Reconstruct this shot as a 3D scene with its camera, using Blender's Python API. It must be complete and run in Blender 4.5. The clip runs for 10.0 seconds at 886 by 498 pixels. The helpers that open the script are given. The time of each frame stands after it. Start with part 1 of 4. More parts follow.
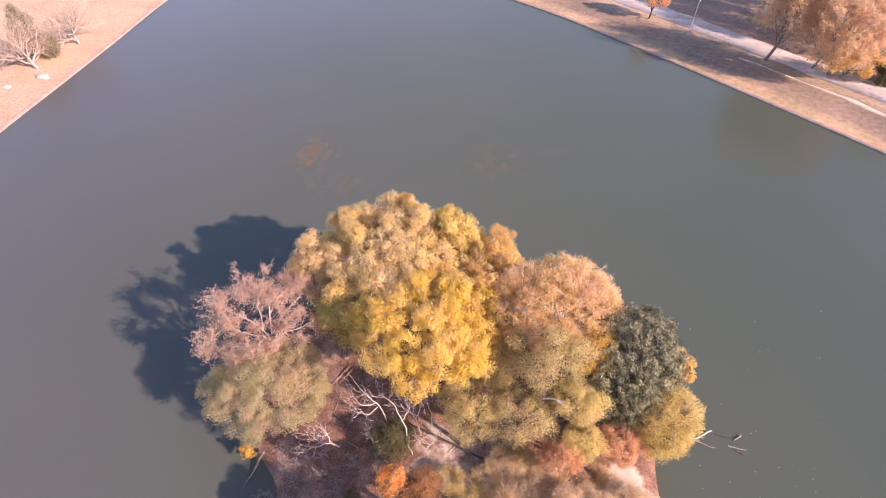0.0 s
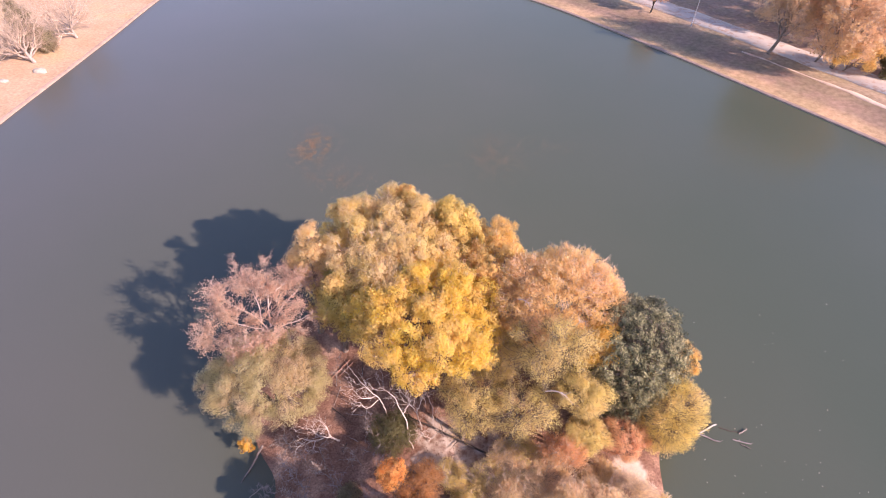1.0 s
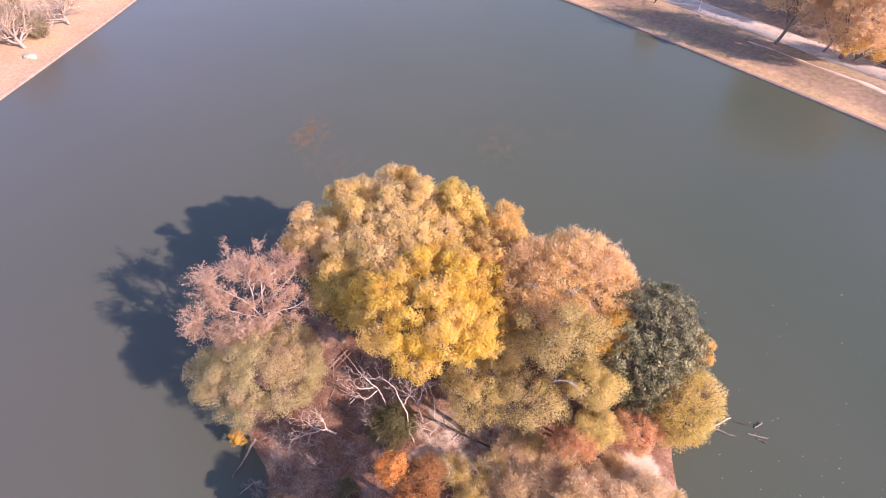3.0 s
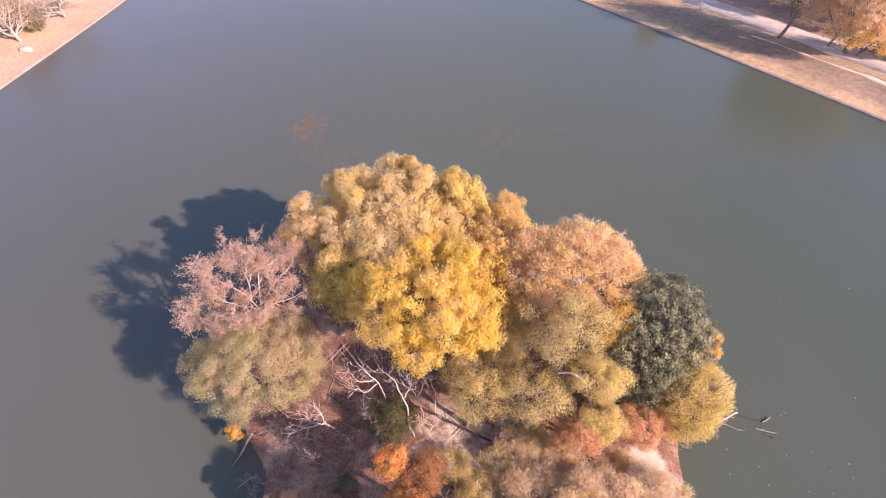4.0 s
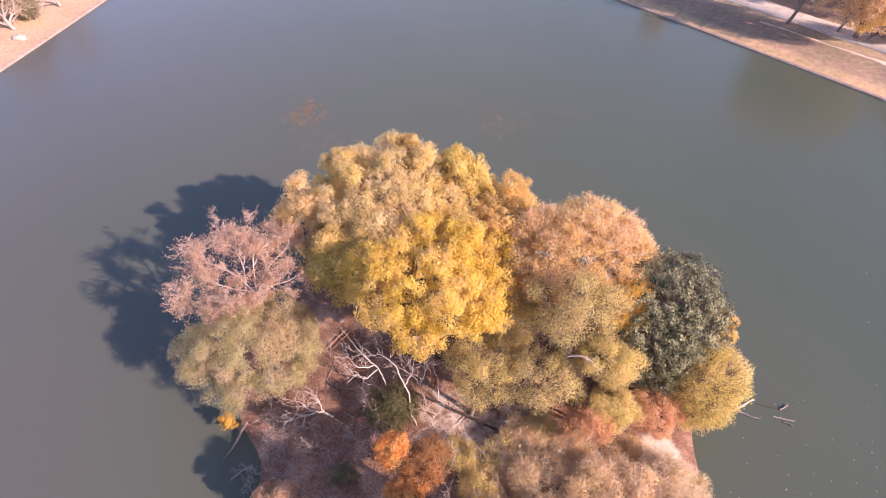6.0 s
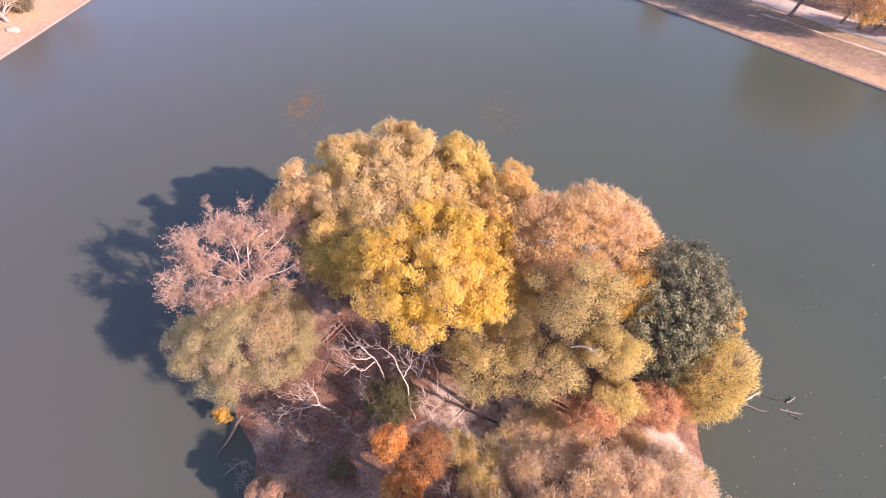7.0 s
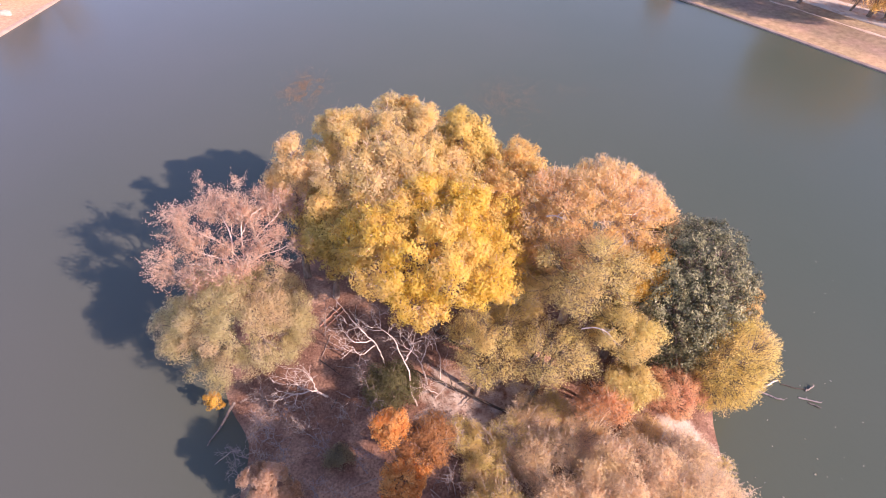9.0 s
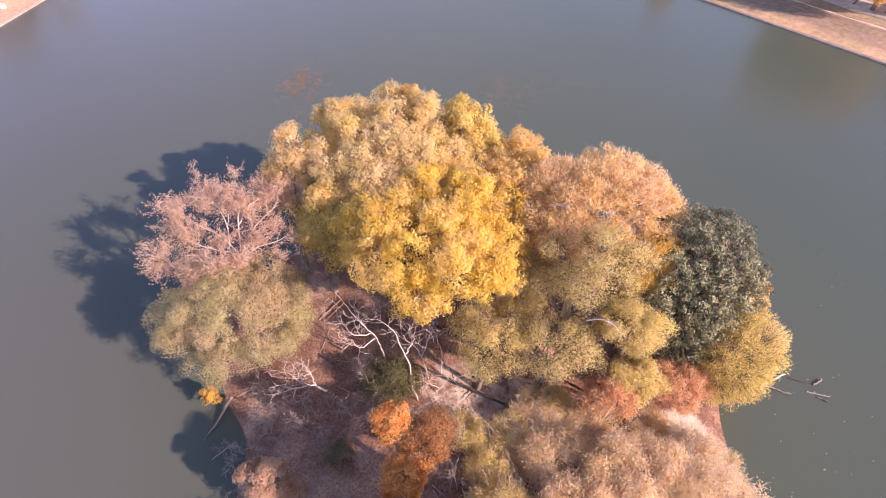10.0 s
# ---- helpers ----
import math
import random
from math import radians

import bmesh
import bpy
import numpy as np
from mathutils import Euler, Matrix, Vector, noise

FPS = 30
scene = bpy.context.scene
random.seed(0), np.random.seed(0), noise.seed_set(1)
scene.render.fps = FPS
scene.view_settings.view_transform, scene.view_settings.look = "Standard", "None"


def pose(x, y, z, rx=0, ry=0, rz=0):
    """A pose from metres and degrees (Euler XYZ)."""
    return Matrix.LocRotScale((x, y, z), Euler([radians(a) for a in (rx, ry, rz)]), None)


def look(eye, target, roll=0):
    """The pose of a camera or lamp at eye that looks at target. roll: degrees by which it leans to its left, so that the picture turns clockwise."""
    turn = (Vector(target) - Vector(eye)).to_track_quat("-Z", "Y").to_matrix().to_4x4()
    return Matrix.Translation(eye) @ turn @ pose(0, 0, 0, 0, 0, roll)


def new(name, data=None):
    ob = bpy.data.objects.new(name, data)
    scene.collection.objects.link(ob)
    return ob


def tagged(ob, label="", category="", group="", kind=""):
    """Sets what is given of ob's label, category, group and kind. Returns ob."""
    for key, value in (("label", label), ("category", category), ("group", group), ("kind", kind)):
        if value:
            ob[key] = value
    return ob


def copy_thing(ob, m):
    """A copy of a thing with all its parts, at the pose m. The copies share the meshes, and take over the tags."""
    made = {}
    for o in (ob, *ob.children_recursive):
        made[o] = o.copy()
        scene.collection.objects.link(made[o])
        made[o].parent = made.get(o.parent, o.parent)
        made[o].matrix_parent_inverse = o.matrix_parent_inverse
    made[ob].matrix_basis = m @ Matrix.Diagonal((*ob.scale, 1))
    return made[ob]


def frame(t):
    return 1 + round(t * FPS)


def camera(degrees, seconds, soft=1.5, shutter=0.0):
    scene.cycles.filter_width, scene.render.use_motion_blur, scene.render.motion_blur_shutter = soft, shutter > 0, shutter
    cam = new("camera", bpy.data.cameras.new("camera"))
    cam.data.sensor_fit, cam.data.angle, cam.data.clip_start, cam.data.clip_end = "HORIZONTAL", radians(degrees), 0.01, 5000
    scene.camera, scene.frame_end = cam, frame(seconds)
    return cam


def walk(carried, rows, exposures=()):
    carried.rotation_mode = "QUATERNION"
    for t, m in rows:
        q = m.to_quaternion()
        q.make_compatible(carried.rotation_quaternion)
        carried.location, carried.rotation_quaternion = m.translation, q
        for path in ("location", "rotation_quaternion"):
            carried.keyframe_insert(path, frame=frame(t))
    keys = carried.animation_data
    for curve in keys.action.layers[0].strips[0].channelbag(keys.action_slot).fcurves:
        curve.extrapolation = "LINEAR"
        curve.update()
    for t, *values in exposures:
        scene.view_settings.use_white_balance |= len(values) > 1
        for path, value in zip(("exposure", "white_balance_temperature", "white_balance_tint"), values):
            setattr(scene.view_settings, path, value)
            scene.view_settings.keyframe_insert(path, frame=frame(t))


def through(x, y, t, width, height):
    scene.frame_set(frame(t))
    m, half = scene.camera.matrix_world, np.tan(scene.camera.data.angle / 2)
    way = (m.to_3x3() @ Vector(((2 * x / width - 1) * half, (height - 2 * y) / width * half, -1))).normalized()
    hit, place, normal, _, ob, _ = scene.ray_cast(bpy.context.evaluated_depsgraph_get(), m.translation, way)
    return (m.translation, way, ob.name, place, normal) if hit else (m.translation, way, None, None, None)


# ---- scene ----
cam = camera(78.7, 10.0, soft=1.0)

PATH = [
    (0, (2.084, 0.153, 41.964), (2.093, 1.598, 40.581), 2.3),
    (0.5, (2.096, 0.086, 41.615), (2.104, 1.529, 40.23), 2.3),
    (1, (2.054, 0.179, 41.099), (2.062, 1.621, 39.713), 2.2),
    (1.5, (1.975, 0.392, 40.568), (1.983, 1.834, 39.181), 2.2),
    (2, (1.874, 0.572, 39.962), (1.884, 2.014, 38.576), 2.4),
    (2.5, (1.814, 0.716, 39.385), (1.827, 2.157, 37.999), 2.5),
    (4, (1.716, 0.969, 37.68), (1.731, 2.41, 36.293), 2.6),
    (4.5, (1.668, 1.057, 37.162), (1.681, 2.496, 35.774), 2.5),
    (5, (1.664, 1.1, 36.625), (1.675, 2.54, 35.237), 2.3),
    (5.5, (1.684, 1.183, 36.077), (1.692, 2.623, 34.689), 2.2),
    (7, (1.746, 1.458, 34.438), (1.757, 2.895, 33.046), 2.2),
    (7.5, (1.721, 1.556, 33.89), (1.731, 2.992, 32.498), 2.3),
    (8, (1.641, 1.628, 33.312), (1.654, 3.064, 31.92), 2.3),
    (8.5, (1.581, 1.735, 32.782), (1.594, 3.169, 31.388), 2.3),
    (9, (1.545, 1.82, 32.248), (1.558, 3.254, 30.854), 2.4),
    (9.5, (1.501, 1.935, 31.734), (1.515, 3.366, 30.337), 2.4),
    (10, (1.455, 2.003, 31.415), (1.47, 3.434, 30.017), 2.4),
]
walk(cam, [(t, look(eye, target, roll)) for t, eye, target, roll in PATH], [(0, 1.29, 6750, 38), (10, 1.29, 6750, 38)])

# ---- light ----
SUN_ELEV, SUN_DIR = radians(30), Vector((0.866, -0.50))
world = bpy.data.worlds.new("sky")
scene.world = world
world.use_nodes = True
wn = world.node_tree
sky = wn.nodes.new("ShaderNodeTexSky")
sky.sky_type, sky.sun_disc, sky.sun_elevation = "NISHITA", False, SUN_ELEV
sky.sun_rotation = math.atan2(SUN_DIR.x, SUN_DIR.y)
sky.dust_density, sky.air_density, sky.ozone_density = 0.5, 1.0, 3.0
wn.links.new(sky.outputs[0], wn.nodes["Background"].inputs[0])
wn.nodes["Background"].inputs[1].default_value = 0.15
sun = new("sun", bpy.data.lights.new("sun", "SUN"))
sun.data.energy, sun.data.angle, sun.data.color = 3.9, radians(0.55), (1.0, 0.875, 0.72)
sun.matrix_world = look(Vector((SUN_DIR.x, SUN_DIR.y, math.tan(SUN_ELEV))) * 100, (0, 0, 0))


# ---- materials ----
def rgba(c):
    return (c[0], c[1], c[2], 1)


def material(name, rough=0.8, spec=0.3):
    m = bpy.data.materials.new(name)
    m.use_nodes = True
    bs = m.node_tree.nodes["Principled BSDF"]
    bs.inputs["Roughness"].default_value = rough
    bs.inputs["Specular IOR Level"].default_value = spec
    return m, m.node_tree, bs


def noise_fac(nt, scale, detail=4, coords="Object", rough=0.55, stretch=None):
    co = nt.nodes.new("ShaderNodeTexCoord")
    no = nt.nodes.new("ShaderNodeTexNoise")
    no.inputs["Scale"].default_value = scale
    no.inputs["Detail"].default_value = detail
    no.inputs["Roughness"].default_value = rough
    out = co.outputs[coords]
    if stretch:
        mp = nt.nodes.new("ShaderNodeMapping")
        mp.inputs["Scale"].default_value = stretch
        nt.links.new(out, mp.inputs[0])
        out = mp.outputs[0]
    nt.links.new(out, no.inputs["Vector"])
    return no.outputs["Fac"]


def ramp(nt, fac, stops):
    r = nt.nodes.new("ShaderNodeValToRGB")
    el = r.color_ramp.elements
    while len(el) < len(stops):
        el.new(0.5)
    for e, (p, c) in zip(el, stops):
        e.position, e.color = p, rgba(c)
    nt.links.new(fac, r.inputs[0])
    return r.outputs[0]


def mix(nt, fac, a, b, mode="MIX"):
    n = nt.nodes.new("ShaderNodeMix")
    n.data_type, n.blend_type = "RGBA", mode
    for sock, v in ((n.inputs[0], fac), (n.inputs[6], a), (n.inputs[7], b)):
        if isinstance(v, (int, float)):
            sock.default_value = v
        elif isinstance(v, tuple):
            sock.default_value = rgba(v)
        else:
            nt.links.new(v, sock)
    return n.outputs[2]


def bump(nt, bs, height, strength, distance):
    b = nt.nodes.new("ShaderNodeBump")
    b.inputs["Strength"].default_value, b.inputs["Distance"].default_value = strength, distance
    nt.links.new(height, b.inputs["Height"])
    nt.links.new(b.outputs[0], bs.inputs["Normal"])


def leaf_material(name, main, second, patch, patch_scale=0.35, patch_at=0.55, gloss=0.1, rough=0.7, through=0.68, pale_at=0.7):
    """Leaves: each leaf has its own tone between main and second; whole sprays turn to the patch colour."""
    main, second, patch = [(c[0], c[1] * 0.955, c[2] * 0.90) for c in (main, second, patch)]
    m, nt, bs = material(name, rough, gloss)
    geo = nt.nodes.new("ShaderNodeNewGeometry")
    grey = nt.nodes.new("ShaderNodeMath")
    grey.operation = "MULTIPLY_ADD"
    nt.links.new(geo.outputs["Random Per Island"], grey.inputs[0])
    grey.inputs[1].default_value = 0.42
    nt.links.new(ramp(nt, noise_fac(nt, 1.3, 2), [(0.32, (0, 0, 0)), (0.68, (0.5, 0.5, 0.5))]), grey.inputs[2])
    tone = ramp(nt, grey.outputs[0], [(0.0, tuple(v * 0.84 for v in main)), (0.3, main), (pale_at, second), (1.0, tuple(min(0.95, v * 1.1) for v in second))])
    where = ramp(nt, noise_fac(nt, patch_scale, 3), [(patch_at - 0.07, (0, 0, 0)), (patch_at + 0.09, (1, 1, 1))])
    col = mix(nt, where, tone, mix(nt, 0.55, tone, patch))
    nt.links.new(col, bs.inputs["Base Color"])
    tr = nt.nodes.new("ShaderNodeBsdfTranslucent")
    nt.links.new(col, tr.inputs[0])
    ms = nt.nodes.new("ShaderNodeMixShader")
    ms.inputs[0].default_value = through
    nt.links.new(bs.outputs[0], ms.inputs[1])
    nt.links.new(tr.outputs[0], ms.inputs[2])
    nt.links.new(ms.outputs[0], nt.nodes["Material Output"].inputs[0])
    return m


def bark_material(name, dark, pale, scale=6):
    m, nt, bs = material(name, 0.85, 0.2)
    n = noise_fac(nt, scale, 5, stretch=(1, 1, 0.3))
    nt.links.new(ramp(nt, n, [(0.3, dark), (0.7, pale)]), bs.inputs["Base Color"])
    bump(nt, bs, n, 0.6, 0.03)
    return m


LEAF_YELLOW = leaf_material("leaf_yellow", (0.76, 0.59, 0.125), (0.86, 0.71, 0.21), (0.82, 0.65, 0.33), 0.4, 0.49)
LEAF_TAN = leaf_material("leaf_tan_yellow", (0.76, 0.62, 0.25), (0.85, 0.71, 0.36), (0.75, 0.63, 0.46), 0.3, 0.52)
LEAF_GOLD = leaf_material("leaf_gold", (0.80, 0.58, 0.22), (0.88, 0.68, 0.33), (0.78, 0.62, 0.26), 0.5, 0.6)
LEAF_PEACH = leaf_material("leaf_peach", (0.78, 0.53, 0.31), (0.88, 0.65, 0.44), (0.84, 0.66, 0.26), 0.3, 0.46)
LEAF_AMBER = leaf_material("leaf_amber", (0.74, 0.50, 0.11), (0.84, 0.61, 0.18), (0.80, 0.58, 0.24), 0.5, 0.58)
LEAF_OLIVE = leaf_material("leaf_olive", (0.73, 0.63, 0.26), (0.84, 0.75, 0.38), (0.76, 0.61, 0.33), 0.5, 0.5)
LEAF_OLIVE_GREY = leaf_material("leaf_grey_olive", (0.54, 0.49, 0.27), (0.67, 0.61, 0.38), (0.74, 0.54, 0.40), 0.35, 0.54)
# the few pale leaves paint the warm glints of a glossy dark crown
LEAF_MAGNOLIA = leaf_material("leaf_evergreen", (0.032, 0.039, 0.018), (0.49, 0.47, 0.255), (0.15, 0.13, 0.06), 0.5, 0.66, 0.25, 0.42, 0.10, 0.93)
LEAF_RED = leaf_material("leaf_red", (0.77, 0.465, 0.305), (0.87, 0.595, 0.41), (0.84, 0.64, 0.36), 0.6, 0.52)
LEAF_ORANGE = leaf_material("leaf_orange", (0.76, 0.36, 0.11), (0.93, 0.61, 0.25), (0.70, 0.42, 0.17), 0.6, 0.56)
LEAF_PINK = leaf_material("leaf_pink_brown", (0.60, 0.43, 0.31), (0.72, 0.55, 0.42), (0.68, 0.48, 0.29), 0.4, 0.55)
LEAF_SALMON = leaf_material("leaf_salmon", (0.65, 0.42, 0.325), (0.79, 0.56, 0.44), (0.72, 0.49, 0.32), 0.4, 0.55)
LEAF_BROWN = leaf_material("leaf_dull_brown", (0.50, 0.27, 0.12), (0.62, 0.36, 0.17), (0.46, 0.28, 0.15), 0.6, 0.5)
LEAF_GOLD_OLIVE = leaf_material("leaf_gold_olive", (0.73, 0.60, 0.21), (0.84, 0.72, 0.32), (0.86, 0.67, 0.40), 0.35, 0.56)
LEAF_BRICK = leaf_material("leaf_brick", (0.70, 0.40, 0.22), (0.80, 0.50, 0.30), (0.78, 0.56, 0.30), 0.6, 0.5)
LEAF_THICKET = leaf_material("leaf_thicket", (0.88, 0.70, 0.47), (0.94, 0.81, 0.59), (0.87, 0.74, 0.42), 0.35, 0.54)
LEAF_BUFF = leaf_material("leaf_buff", (0.76, 0.60, 0.33), (0.85, 0.70, 0.43), (0.78, 0.60, 0.26), 0.4, 0.52)
LEAF_RUST = leaf_material("leaf_rust", (0.74, 0.51, 0.32), (0.84, 0.63, 0.43), (0.78, 0.59, 0.32), 0.25, 0.5)
LEAF_DARK = leaf_material("leaf_dark_green", (0.17, 0.17, 0.09), (0.27, 0.26, 0.14), (0.20, 0.16, 0.08), 0.6, 0.55)
LEAF_PALE = leaf_material("leaf_bleached", (0.62, 0.58, 0.50), (0.80, 0.77, 0.70), (0.7, 0.65, 0.55), 0.6, 0.6)
LEAF_RAFT = leaf_material("leaf_sodden", (0.55, 0.33, 0.19), (0.68, 0.44, 0.26), (0.46, 0.29, 0.18), 0.6, 0.5)
LEAF_LITTER = leaf_material("leaf_litter", (0.20, 0.122, 0.092), (0.36, 0.235, 0.175), (0.28, 0.17, 0.115), 0.6, 0.5, through=0.2)
LEAF_CEDAR = leaf_material("leaf_cedar", (0.34, 0.31, 0.20), (0.46, 0.42, 0.29), (0.44, 0.34, 0.24), 0.6, 0.55)
BARK = bark_material("bark_grey_brown", (0.12, 0.09, 0.07), (0.30, 0.24, 0.20))
BARK_PALE = bark_material("bark_pale", (0.42, 0.34, 0.30), (0.66, 0.57, 0.52))
BARK_PINK = bark_material("bark_pinkish", (0.41, 0.30, 0.22), (0.62, 0.48, 0.37))
BARK_SALMON = bark_material("bark_salmon", (0.46, 0.34, 0.28), (0.68, 0.54, 0.46))
BARK_TAN = bark_material("bark_tan", (0.48, 0.36, 0.27), (0.72, 0.57, 0.44))
BARK_BANK = bark_material("bark_pale_brown", (0.22, 0.17, 0.14), (0.42, 0.34, 0.29))
BARK_DEAD = bark_material("bark_bleached", (0.42, 0.34, 0.29), (0.66, 0.56, 0.49))
BARK_GREY = bark_material("bark_weathered_grey", (0.20, 0.16, 0.15), (0.36, 0.30, 0.28))
BARK_DAMP = bark_material("bark_damp_grey", (0.11, 0.085, 0.075), (0.22, 0.175, 0.155))
BARK_RED = bark_material("bark_reddish", (0.26, 0.13, 0.09), (0.44, 0.25, 0.18))
BARK_DARK = bark_material("bark_wet_dark", (0.03, 0.025, 0.02), (0.11, 0.085, 0.07))

WATER, nt, bs = material("lake_water", 0.22, 0.32)
bs.inputs["IOR"].default_value = 1.333
murk = ramp(nt, noise_fac(nt, 0.035, 3), [(0.35, (0.96, 0.98, 0.97)), (0.65, (1.05, 1.02, 1.04))])
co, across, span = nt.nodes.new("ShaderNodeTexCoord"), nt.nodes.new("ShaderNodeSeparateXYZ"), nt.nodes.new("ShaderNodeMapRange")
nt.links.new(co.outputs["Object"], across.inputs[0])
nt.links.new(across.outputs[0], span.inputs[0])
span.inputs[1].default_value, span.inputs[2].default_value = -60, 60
# sky glare painted into the water colour: paler on the left, darker right
glare_tint = ramp(nt, span.outputs[0], [(0.1, (0.085, 0.088, 0.078)), (0.5, (0.077, 0.087, 0.064)), (0.9, (0.060, 0.075, 0.053))])
murk = mix(nt, 1.0, glare_tint, murk, "MULTIPLY")
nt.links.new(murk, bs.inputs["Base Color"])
ripple = noise_fac(nt, 2.2, 3, stretch=(1, 0.6, 1))
bump(nt, bs, ripple, 0.16, 0.05)

LITTER, nt, bs = material("leaf_litter_ground", 0.95, 0.1)
a = ramp(nt, noise_fac(nt, 0.45, 4), [(0.3, (0.175, 0.097, 0.068)), (0.5, (0.262, 0.152, 0.110)), (0.72, (0.54, 0.362, 0.255))])
b = ramp(nt, noise_fac(nt, 7, 5), [(0.3, (0.55, 0.5, 0.48)), (0.7, (1.25, 1.2, 1.15))])
litter = mix(nt, 1.0, a, b, "MULTIPLY")
# this mask holds the sandy landing and a painted patch of sunlight
at = nt.nodes.new("ShaderNodeAttribute")
at.attribute_name = "sand"
ragged = nt.nodes.new("ShaderNodeMath")
ragged.operation = "MULTIPLY_ADD"
nt.links.new(noise_fac(nt, 1.1, 6), ragged.inputs[0])
ragged.inputs[1].default_value = 0.9
nt.links.new(at.outputs["Fac"], ragged.inputs[2])
sandy = ramp(nt, ragged.outputs[0], [(0.78, (0, 0, 0)), (0.98, (1, 1, 1))])
sand = ramp(nt, noise_fac(nt, 1.6, 5), [(0.3, (0.42, 0.325, 0.255)), (0.7, (0.60, 0.485, 0.39))])
nt.links.new(mix(nt, sandy, litter, sand), bs.inputs["Base Color"])
bump(nt, bs, noise_fac(nt, 9, 5), 0.9, 0.12)

GRASS, nt, bs = material("dry_grass_bank", 0.95, 0.1)
at = nt.nodes.new("ShaderNodeAttribute")
at.attribute_name = "shore"
# the last stop has tree shade behind the road painted in
band = ramp(nt, at.outputs["Fac"], [(0.0, (0.46, 0.305, 0.185)), (0.09, (0.44, 0.29, 0.18)), (0.15, (0.29, 0.195, 0.145)), (0.31, (0.25, 0.17, 0.13)), (0.42, (0.37, 0.27, 0.19)), (0.60, (0.36, 0.26, 0.185)), (0.72, (0.29, 0.195, 0.150))])
tuft = ramp(nt, noise_fac(nt, 0.25, 5), [(0.4, (0, 0, 0)), (0.62, (1, 1, 1))])
col = mix(nt, tuft, band, mix(nt, 0.30, band, (0.22, 0.20, 0.10)))
grain = ramp(nt, noise_fac(nt, 1.3, 7), [(0.3, (0.76, 0.74, 0.72)), (0.7, (1.18, 1.18, 1.16))])
worn = ramp(nt, noise_fac(nt, 0.09, 5), [(0.38, (0.80, 0.82, 0.80)), (0.62, (1.12, 1.08, 1.04))])
nt.links.new(mix(nt, 1.0, mix(nt, 1.0, col, grain, "MULTIPLY"), worn, "MULTIPLY"), bs.inputs["Base Color"])
bump(nt, bs, noise_fac(nt, 4, 5), 0.45, 0.1)

DRY, nt, bs = material("bare_sandy_bank", 0.95, 0.1)
a = ramp(nt, noise_fac(nt, 0.12, 5), [(0.3, (0.42, 0.275, 0.17)), (0.5, (0.48, 0.325, 0.215)), (0.7, (0.47, 0.34, 0.18))])
grain = ramp(nt, noise_fac(nt, 2.5, 6), [(0.3, (0.8, 0.78, 0.76)), (0.7, (1.15, 1.15, 1.12))])
nt.links.new(mix(nt, 1.0, a, grain, "MULTIPLY"), bs.inputs["Base Color"])
bump(nt, bs, noise_fac(nt, 5, 5), 0.7, 0.08)

CONCRETE, nt, bs = material("weathered_concrete", 0.9, 0.2)
nt.links.new(ramp(nt, noise_fac(nt, 0.8, 6), [(0.3, (0.26, 0.18, 0.14)), (0.7, (0.38, 0.27, 0.21))]), bs.inputs["Base Color"])
bump(nt, bs, noise_fac(nt, 12, 4), 0.4, 0.02)

ASPHALT, nt, bs = material("pale_road", 0.9, 0.2)
road_tone = ramp(nt, noise_fac(nt, 0.35, 6), [(0.3, (0.37, 0.315, 0.27)), (0.7, (0.48, 0.415, 0.36))])
strewn = ramp(nt, noise_fac(nt, 0.6, 7, rough=0.7), [(0.52, (0, 0, 0)), (0.62, (1, 1, 1))])
nt.links.new(mix(nt, strewn, road_tone, (0.36, 0.25, 0.19)), bs.inputs["Base Color"])
bump(nt, bs, noise_fac(nt, 20, 3), 0.3, 0.02)

DIRT, nt, bs = material("trodden_dirt", 0.95, 0.1)
nt.links.new(ramp(nt, noise_fac(nt, 0.7, 6), [(0.3, (0.44, 0.31, 0.23)), (0.7, (0.58, 0.44, 0.34))]), bs.inputs["Base Color"])

METAL, nt, bs = material("lamp_grey_metal", 0.45, 0.5)
bs.inputs["Metallic"].default_value = 0.6
nt.links.new(ramp(nt, noise_fac(nt, 3, 3), [(0.3, (0.30, 0.29, 0.29)), (0.7, (0.42, 0.41, 0.41))]), bs.inputs["Base Color"])
LENS, nt, bs = material("lamp_glass_cover", 0.3, 0.5)
nt.links.new(ramp(nt, noise_fac(nt, 5, 3), [(0.3, (0.62, 0.60, 0.58)), (0.7, (0.72, 0.70, 0.68))]), bs.inputs["Base Color"])
ROCK, nt, bs = material("white_rock", 0.85, 0.2)
nt.links.new(ramp(nt, noise_fac(nt, 2.5, 5), [(0.3, (0.31, 0.265, 0.21)), (0.7, (0.43, 0.37, 0.30))]), bs.inputs["Base Color"])
bump(nt, bs, noise_fac(nt, 6, 4), 0.6, 0.05)


# ---- mesh tools ----
LEAF_MORE, LEAF_SIZE = 1.45, 0.93


def mesh_of(name, verts, quads, mat, smooth=False):
    me = bpy.data.meshes.new(name)
    verts, quads = np.asarray(verts, np.float32), np.asarray(quads, np.int32)
    me.vertices.add(len(verts))
    me.vertices.foreach_set("co", verts.ravel())
    me.loops.add(quads.size)
    me.loops.foreach_set("vertex_index", quads.ravel())
    me.polygons.add(len(quads))
    me.polygons.foreach_set("loop_start", np.arange(len(quads), dtype=np.int32) * quads.shape[1])
    if smooth:
        me.polygons.foreach_set("use_smooth", np.ones(len(quads), dtype=bool))
    me.update(calc_edges=True)
    me.materials.append(mat)
    return me


